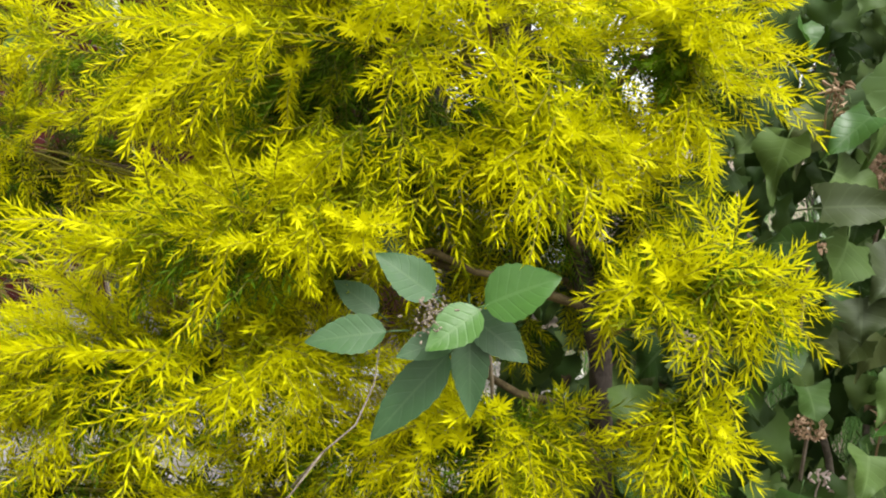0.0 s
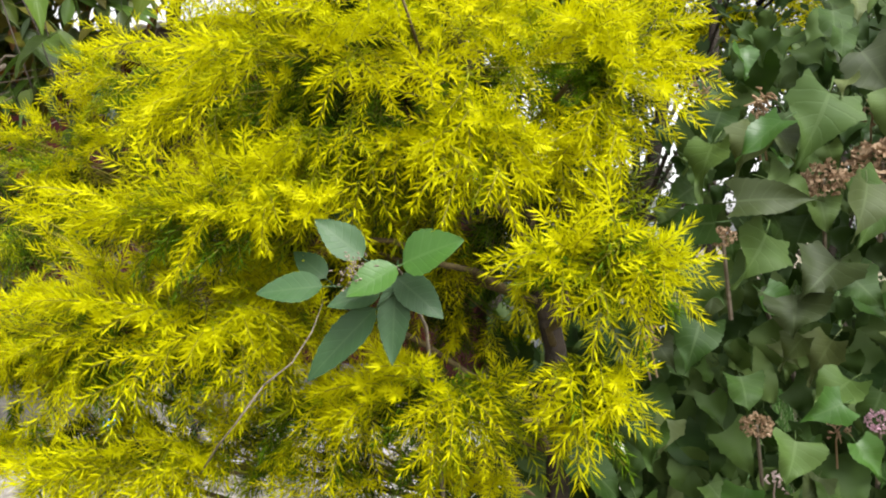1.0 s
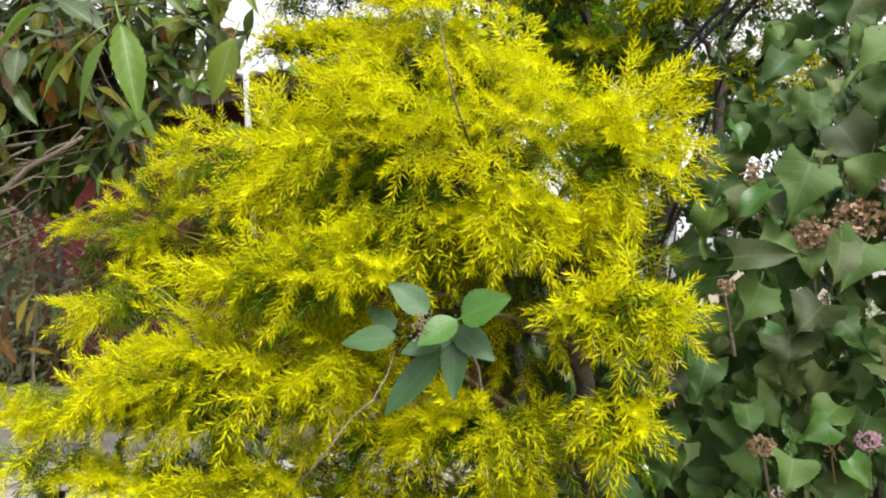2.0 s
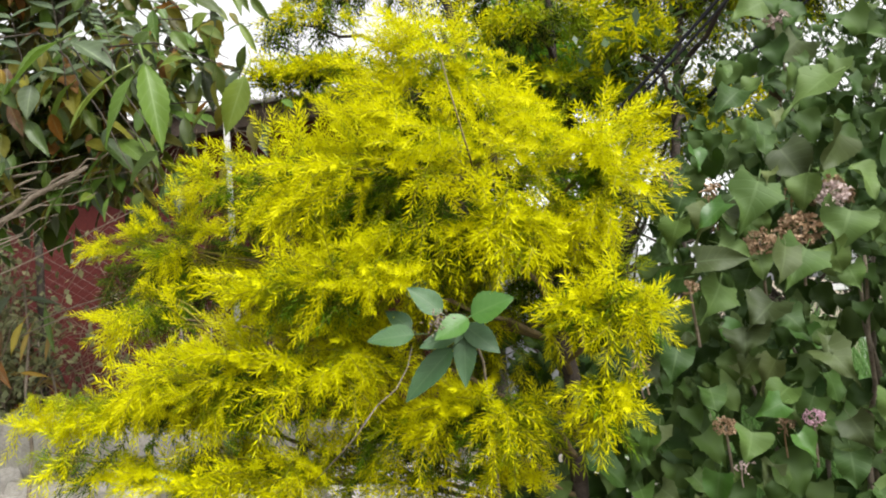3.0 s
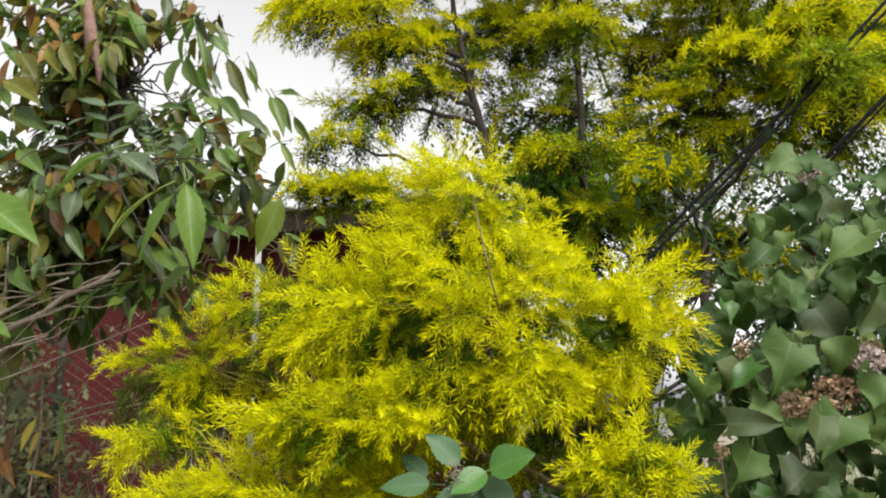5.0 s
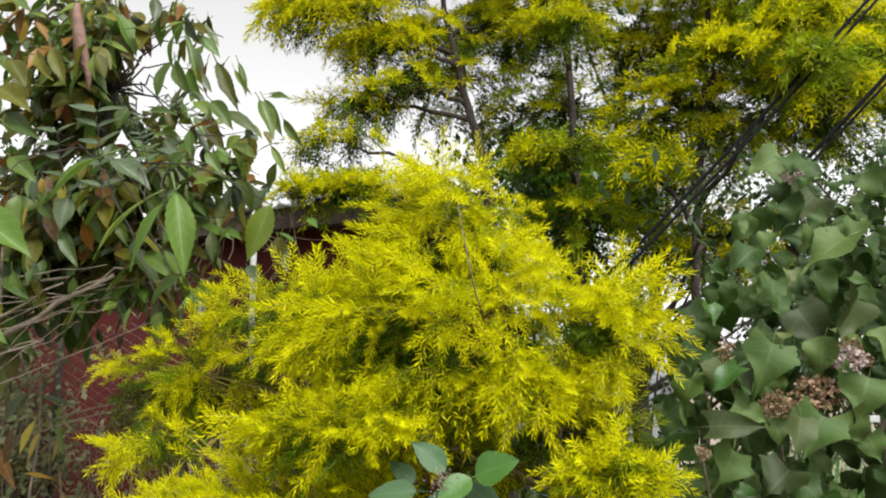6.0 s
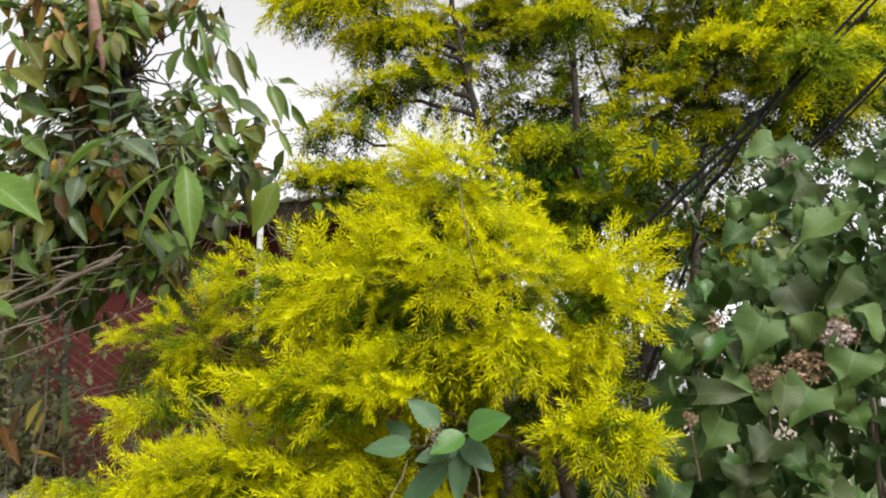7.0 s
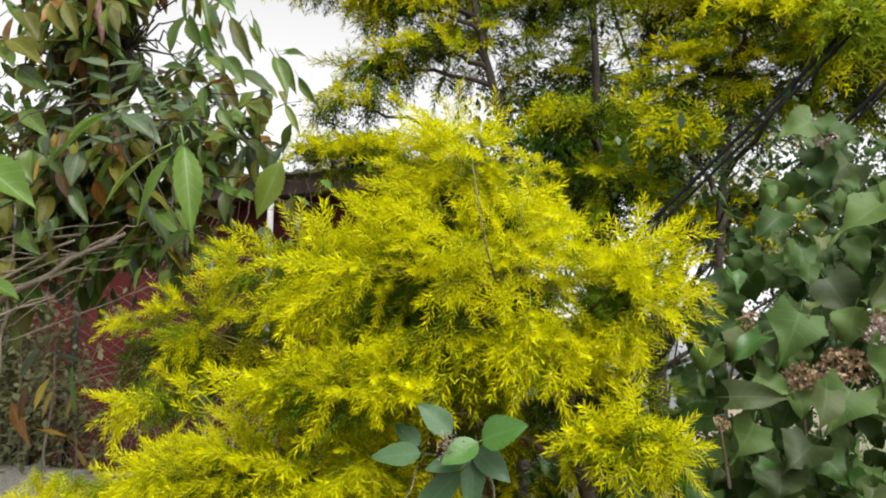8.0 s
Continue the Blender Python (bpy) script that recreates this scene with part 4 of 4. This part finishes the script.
def long_tree():
    tr = thing("long_leaved_tree", "tree with long drooping glossy green leaves", "tree", at=(-3.0, 2.7, GROUND))
    r = np.random.default_rng(31)
    trunk = [(-3.0, 2.7, GROUND), (-2.9, 2.6, 1.2), (-2.754, 2.4, 2.236), (-1.946, 2.25, 2.482), (-1.854, 2.3, 3.043), (-1.938, 2.3, 3.59)]
    v, q = tube(trunk, (0.05, 0.045, 0.035, 0.028, 0.02, 0.014), 9)
    part("trunk", raw_mesh("trunk", v, q, M_DARKBARK, smooth=True), tr)
    pale = [((-2.291, 2, 1.739), (-1.559, 2, 2.073), 0.016), ((-2.366, 2.05, 2.016), (-1.818, 2.05, 2.093), 0.011), ((-2.243, 1.95, 1.804), (-1.801, 2, 2.059), 0.009), ((-2.126, 1.9, 1.702), (-1.827, 1.95, 1.822), 0.006), ((-1.771, 2, 1.985), (-1.455, 2, 2.121), 0.006), ((-2.12, 2, 1.518), (-2.123, 2, 2.236), 0.009)]
    for k, (a, b, w) in enumerate(pale):
        v, q = tube(bend(a, b, 0.02, 7, 0.008, k), np.linspace(w, w * 0.5, 7), 7)
        part("branch", raw_mesh("branch", v, q, M_WOOD, smooth=True), tr, "bare pale grey branch")
    for k in range(11):
        a = np.array((-2.45 + 0.05 * (k % 4), 1.95 + 0.03 * (k % 3), 1.45 + 0.06 * k + r.uniform(-0.03, 0.03)))
        b = np.array((-1.55 + r.uniform(-0.25, 0.2), 2.0 + r.uniform(-0.1, 0.1), 1.90 + 0.022 * k + r.uniform(-0.08, 0.06)))
        v, q = tube(bend(a, b, r.uniform(-0.03, 0.05), 8, 0.008, 700 + k), np.linspace(0.0045, 0.0015, 8), 5)
        part("twig", raw_mesh("twig", v, q, M_WOOD, smooth=True), tr, "thin bare pale grey twig")
    for k, (a, b, w) in enumerate(NAMED):
        a, b = np.array(a), np.array(b)
        me = leaf_mesh("leaf", M_LONG_NEW if k in (0, 1, 6, 23) else M_OLIVE if k in (16, 29, 30, 31, 40) else M_BLUE if k in (24, 27) else M_LONG, np.linalg.norm(b - a), w * 0.95, "long", 0.55, 0.22, 0.05, 22, 0.06, 80 + k)
        put(part("leaf", me, tr), a, b - a, (0.55 - 0.5 * (k % 3), -0.7, 0.5))
    # thin twigs from which the foremost leaves hang
    for k, (a, b, w) in enumerate(NAMED[:8]):
        root = np.array((-1.35 - 0.06 * k, 2.0, 2.45 + 0.03 * k))
        v, q = tube(bend(root, a, 0.06, 7, 0.006, 500 + k), np.linspace(0.004, 0.0015, 7), 5)
        part("branch", raw_mesh("branch", v, q, M_DARKBARK, smooth=True), tr)
    kinds = [M_LONG, M_OLIVE, M_LONG_NEW, M_RUST, M_BLUE]
    meshes = [leaf_mesh("leaf", m, 0.15, (0.055, 0.07, 0.06, 0.05, 0.05)[k], "ovate" if k == 1 else "long", 0.3, 0.2, 0.03, 10, 0.04, 90 + k) for k, m in enumerate(kinds)]
    crowd = []
    for k, tip in enumerate(SPINES):
        tip = np.array(tip)
        base = np.array(trunk[2 + min(2, int(max(0, (tip[2] - 1.9) / 0.45)))])
        line = bend(base, tip, 0.08, 7, 0.02, 200 + k)
        v, q = tube(line, np.linspace(0.006, 0.002, 7), 5)
        part("branch", raw_mesh("branch", v, q, M_DARKBARK, smooth=True), tr)
        for j in range(27):
            s = r.uniform(0.4, 1.05)
            p = line[0] + (line[-1] - line[0]) * s + (0, 0, 0.32 * s * (1 - s)) + r.normal(0, 0.07, 3)
            # the sky shows between two boughs
            if ((p[0] + 1.64 + 0.61 * (p[1] - 2.2)) / 0.22) ** 2 + ((p[2] - 3.05 - 0.67 * (p[1] - 2.2)) / 0.24) ** 2 < 1:
                continue
            rust = tip[0] < -1.5 and tip[2] > 2.05
            kind = int(r.choice(5, p=(0.36, 0.28, 0.18, 0.11, 0.07) if rust else (0.42, 0.22, 0.20, 0.04, 0.12)))
            along = (r.normal(0.1, 0.6), r.normal(-0.2, 0.4), r.uniform(-1.3, -0.1))
            crowd.append((p[1], kind, p, along, (r.normal(0, 0.4), -0.5, 0.8), r.uniform(0.5, 1.15) * (1.25 if j % 6 == 0 else 1.0)))
    crowd.sort(key=lambda e: e[0])
    for _, kind, p, along, up, size in crowd[:270]:
        put(part("leaf", meshes[kind], tr), p, along, up, size)
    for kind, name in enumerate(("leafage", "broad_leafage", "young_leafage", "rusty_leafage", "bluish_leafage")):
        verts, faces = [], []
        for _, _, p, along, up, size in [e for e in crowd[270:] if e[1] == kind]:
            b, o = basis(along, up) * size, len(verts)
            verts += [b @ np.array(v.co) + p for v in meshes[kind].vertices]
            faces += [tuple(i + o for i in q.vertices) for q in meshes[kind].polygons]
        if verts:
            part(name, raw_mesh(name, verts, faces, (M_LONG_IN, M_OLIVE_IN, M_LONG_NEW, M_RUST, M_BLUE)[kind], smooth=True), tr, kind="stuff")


long_tree()


# ---- feather-leaved branches among the long leaves ----
def feather_branch(a, b, pairs, size, seed):
    r = np.random.default_rng(seed)
    fb = thing("feather_leaved_branch", "drooping branch with paired blue-green leaflets", "branch", "feather-leaved branches", at=a)
    line = bend(a, b, 0.03, 9, 0.002, seed)
    v, q = tube(line, np.linspace(0.003, 0.0012, 9), 5)
    part("stalk", raw_mesh("stalk", v, q, M_DARKBARK, smooth=True), fb)
    me = leaf_mesh("leaflet", M_BLUE, size, size * 0.34, "ovate", 0.2, 0.15, 0.0, 8, 0.02, seed)
    d = unit(line[-1] - line[0])
    flat = unit(np.cross(d, (0.1, -0.75, 0.65)))
    for k in range(pairs):
        s = 0.2 + 0.8 * k / (pairs - 1)
        p = line[0] + (line[-1] - line[0]) * s + (0, 0, 0.12 * s * (1 - s))
        for sg in (-1, 1):
            along = sg * flat + 0.45 * d + r.normal(0, 0.1, 3)
            put(part("leaflet", me, fb), p, along, np.array((0.1, -0.75, 0.65)) + r.normal(0, 0.15, 3), r.uniform(0.8, 1.1))


for k, (a, b, pairs, size) in enumerate((((-1.515, 1.85, 2.301), (-1.529, 1.8, 2.704), 5, 0.115), ((-1.728, 1.9, 2.315), (-1.756, 1.85, 2.662), 5, 0.10), ((-1.733, 2.2, 3.092), (-1.662, 2.2, 2.725), 8, 0.05), ((-1.136, 2.1, 2.654), (-1.436, 2.1, 2.865), 8, 0.05), ((-1.303, 1.85, 2.39), (-1.359, 1.85, 2.605), 6, 0.06))):
    feather_branch(a, b, pairs, size, 700 + k)

v, q = tube(bend((-1.751, 1.9, 3.265), (-1.657, 1.9, 2.851), 0.0, 6, 0.016, 4), (0.012, 0.02, 0.027, 0.031, 0.02, 0.005), 9)
tagged(new("bark_sheath", raw_mesh("bark_sheath", v, q, M_HUSK, smooth=True)), "hanging brown dry sheath among green leaves", "husk")


# ---- dry cane plants by the fence ----
def cane(x, y, seed):
    r = np.random.default_rng(seed)
    pl = thing("cane_plant", "withered cane with yellow and brown strap leaves", "plant", "cane plants", at=(x, y, GROUND))
    top = (x + r.uniform(-0.1, 0.1), y, GROUND + r.uniform(0.7, 1.2))
    line = bend((x, y, GROUND), top, 0, 6, 0.02, seed)
    v, q = tube(line, np.linspace(0.012, 0.006, 6), 6)
    part("stem", raw_mesh("stem", v, q, M_WOOD, smooth=True), pl)
    for k in range(7):
        p = np.array(line[0]) + (np.array(line[-1]) - line[0]) * r.uniform(0.35, 1)
        m = (M_DRYLEAF, M_DRYLEAF, M_LONG, M_BLUE)[int(r.integers(4))]
        me = leaf_mesh("leaf", m, r.uniform(0.2, 0.4), r.uniform(0.025, 0.05), "long", 0.4, r.uniform(0.2, 0.6), 0, 9, 0.03, seed * 9 + k)
        put(part("leaf", me, pl), p, (r.normal(0, 0.7), r.normal(-0.2, 0.5), r.uniform(-1.0, 0.4)), (0, -0.4, 1))


for k in range(12):
    cane(-3.6 + 0.16 * k + 0.05 * math.sin(5 * k), 3.45 + 0.12 * math.sin(3 * k), 400 + k)
STRAPS = [((-2.431, 2.6, 1.5), (-2.485, 2.55, 1.341), 0.042), ((-2.302, 2.6, 1.567), (-2.231, 2.55, 1.333), 0.031), ((-2.389, 2.6, 1.466), (-2.434, 2.55, 1.301), 0.028), ((-2.257, 2.5, 2.024), (-2.195, 2.47, 1.886), 0.056), ((-2.654, 2.6, 1.379), (-2.486, 2.55, 1.188), 0.057),
          ((-2.493, 2.6, 1.637), (-2.606, 2.56, 1.498), 0.057), ((-2.414, 2.6, 1.619), (-2.198, 2.57, 1.581), 0.028), ((-2.558, 2.6, 1.472), (-2.574, 2.56, 1.269), 0.040), ((-2.46, 2.6, 1.249), (-2.285, 2.57, 1.234), 0.022), ((-2.612, 2.6, 1.786), (-2.702, 2.56, 1.648), 0.046), ((-2.436, 2.6, 1.114), (-2.423, 2.56, 0.962), 0.039), ((-2.257, 2.6, 1.46), (-2.296, 2.56, 1.302), 0.028)]
straps = thing("cane_plant", "withered cane with broad yellow and grey-green strap leaves", "plant", "cane plants", at=(-2.515, 2.7, 1.186)[:2] + (GROUND,))
v, q = tube(bend(straps.location, (-2.509, 2.7, 1.697), 0, 6, 0.01, 5), np.linspace(0.012, 0.005, 6), 6)
part("stem", raw_mesh("stem", v, q, M_WOOD, smooth=True), straps)
for k, (a, b, w) in enumerate(STRAPS):
    a, b = np.array(a), np.array(b)
    me = leaf_mesh("leaf", M_BLUE if k in (5, 6, 9, 10) else M_LONG_NEW if k in (1, 3) else M_RUST if k in (4, 7, 8) else M_DRYLEAF, np.linalg.norm(b - a), w, "long", 0.5, 0.2, 0, 10, 0.04, 600 + k)
    put(part("leaf", me, straps), a, b - a, (0.2, -0.8, 0.5))
for a, b in (((-2.358, 2.6, 1.492), (-1.345, 2.2, 1.599)), ((-2.454, 2.6, 1.427), (-1.404, 2.25, 1.579))):
    v, q = tube(bend(a, b, 0.02, 7, 0.003, 3), 0.0035, 6)
    tagged(new("dry_stalk", raw_mesh("dry_stalk", v, q, M_WOOD, smooth=True)), "long thin straw-coloured dry stalk", "stalk")


def thicket():
    r = np.random.default_rng(91)
    th = thing("vine_thicket", "tangled thicket of dry stems and small green leaves", "bush", at=(-3.5, 3.45, GROUND))
    pieces, V = [], []
    for k in range(200):
        p = np.array((r.uniform(-5.2, -3.3), r.uniform(3.3, 3.65), GROUND + r.uniform(0, 0.9)))
        d, pts = np.array((r.uniform(-0.4, 0.4), 0, 1.0)), []
        for i in range(10):
            pts.append(p.copy())
            d = unit(d + r.normal(0, 0.3, 3) * (1, 0.2, 1) + (0, 0, 0.05))
            p = p + d * r.uniform(0.08, 0.2)
        pieces.append(tube(pts, np.linspace(0.006, 0.002, 10), 4))
        for j in range(110):
            c = pts[int(r.integers(10))] + r.normal(0, 0.07, 3)
            b = basis(r.normal(0, 1, 3) + (0, 0, -0.5), (0, -0.6, 1)) * r.uniform(0.03, 0.075)
            V += [c, c + b[:, 0] * 0.3 + b[:, 1] * 0.45, c + b[:, 1], c - b[:, 0] * 0.3 + b[:, 1] * 0.45]
    v, q = join(pieces)
    part("stem", raw_mesh("stem", v, q, M_VINE), th, kind="stuff")
    V = np.array(V)
    part("leafage", quad_mesh("leafage", V, np.arange(len(V)).reshape(-1, 4), [M_MOSSY]), th, kind="stuff")


thicket()

# ---- overhead cables ----
for a, b, r0 in (((1.75, 2.75, 3.36), (0.36, 2.27, 1.945), 0.0075), ((1.783, 2.75, 3.353), (0.388, 2.25, 1.928), 0.006), ((1.779, 2.5, 2.995), (0.851, 2.4, 2.115), 0.009), ((1.801, 2.5, 2.991), (0.87, 2.4, 2.102), 0.005)):
    v, q = tube(bend(a, b, -0.02, 12), r0, 8)
    tagged(new("cable", raw_mesh("cable", v, q, M_CABLE, smooth=True)), "black sagging cable running behind the shrubs", "cable", "cables")

# ---- white fence post and grass ----
fp = thing("fence_post", "white post with cross bar standing in grass", "post", at=(2.368, 6, 1.035)[:2] + (GROUND,))
px, py = fp.location.x, fp.location.y
part("post", bm_mesh("post", box((px - 0.035, py - 0.035, GROUND), (px + 0.035, py + 0.035, 1.5), 0.005), M_WHITE), fp)
part("cross_bar", bm_mesh("cross_bar", box((px - 0.3, py - 0.06, 1.28), (px + 0.3, py - 0.037, 1.33), 0.004), M_WHITE), fp)


def grass():
    r = np.random.default_rng(51)
    n = 38000
    x, y = r.uniform(0.4, 5.0, n), r.uniform(2.0, 7.5, n)
    k = n // 3
    x[:k], y[:k] = r.uniform(-5.0, 1.2, k), r.uniform(1.2, 4.6, k)
    h = r.uniform(0.08, 0.34, n) * np.where(x > 0.8, 1.0, 0.5)
    weeds = slice(k, k + 9000)
    x[weeds], y[weeds], h[weeds] = r.uniform(1.4, 3.6, 9000), r.uniform(3.2, 6.2, 9000), 0.25 + 0.75 * r.uniform(0, 1, 9000) ** 2
    a = r.uniform(0, 6.28, n)
    w = 0.004
    base = np.stack([x, y, np.full(n, GROUND - 0.01)], 1)
    side = np.stack([np.cos(a) * w, np.sin(a) * w, np.zeros(n)], 1)
    lean = r.normal(0, 0.3, (n, 2)) * h[:, None]
    tip = base + np.stack([lean[:, 0], lean[:, 1], h], 1)
    V = np.stack([base - side, base + side, tip + side * 0.2, tip - side * 0.2], 1).reshape(-1, 3)
    Q = np.arange(4 * n).reshape(-1, 4)
    tagged(new("grass", quad_mesh("grass", V, Q, [M_GRASS])), "loose tall green grass on bare earth", "grass", kind="stuff")


grass()


# ---- farther trees ----
def far_tree(x, y, h, seed, m, label, low=0.3, wide=0.22, clumps=26):
    r = np.random.default_rng(seed)
    tr = thing("tree", label, "tree", "far trees", at=(x, y, GROUND))
    line = bend((x, y, GROUND), (x + 0.2, y, GROUND + h * 0.9), 0, 7, 0.05, seed)
    v, q = tube(line, np.linspace(0.09, 0.02, 7), 8)
    part("trunk", raw_mesh("trunk", v, q, M_DARKBARK, smooth=True), tr)
    V = []
    for k in range(clumps):
        c = np.array((x, y, GROUND)) + (r.normal(0, wide) * h, r.normal(0, wide) * h, h * r.uniform(low, 1.0))
        v, q = tube([line[min(6, int(6 * max(0.1, (c[2] - GROUND) / h - 0.15)))], c], (0.02, 0.006), 5)
        part("limb", raw_mesh("limb", v, q, M_DARKBARK), tr)
        for j in range(280):
            p = c + r.normal(0, 0.05, 3) * h
            b = basis(r.normal(0, 1, 3), (0, 0, 1)) * r.uniform(0.04, 0.085)
            V += [p, p + b[:, 0] * 0.25 + b[:, 1] * 0.4, p + b[:, 1], p - b[:, 0] * 0.25 + b[:, 1] * 0.4]
    V = np.array(V)
    part("crown", quad_mesh("crown", V, np.arange(len(V)).reshape(-1, 4), [m]), tr, kind="stuff")


far_tree(0.5, 5.6, 4.0, 61, M_FARLEAF, "dark green leafy tree behind the golden trees", 0.25, 0.24, 46)
far_tree(1.9, 6.2, 3.0, 65, M_FARLEAF, "low dark green tree behind the flowering shrub", 0.2, 0.2, 27)
far_tree(2.9, 7.5, 4.0, 62, M_FARLEAF, "dark green leafy tree beyond the grass", 0.2, 0.24, 46)
far_tree(-5.2, 4.0, 4.0, 63, M_FARLEAF, "green leafy tree beside the house")
far_tree(0.05, 4.7, 3.0, 64, M_LIME, "small bright lime-green tree", 0.85, 0.05)
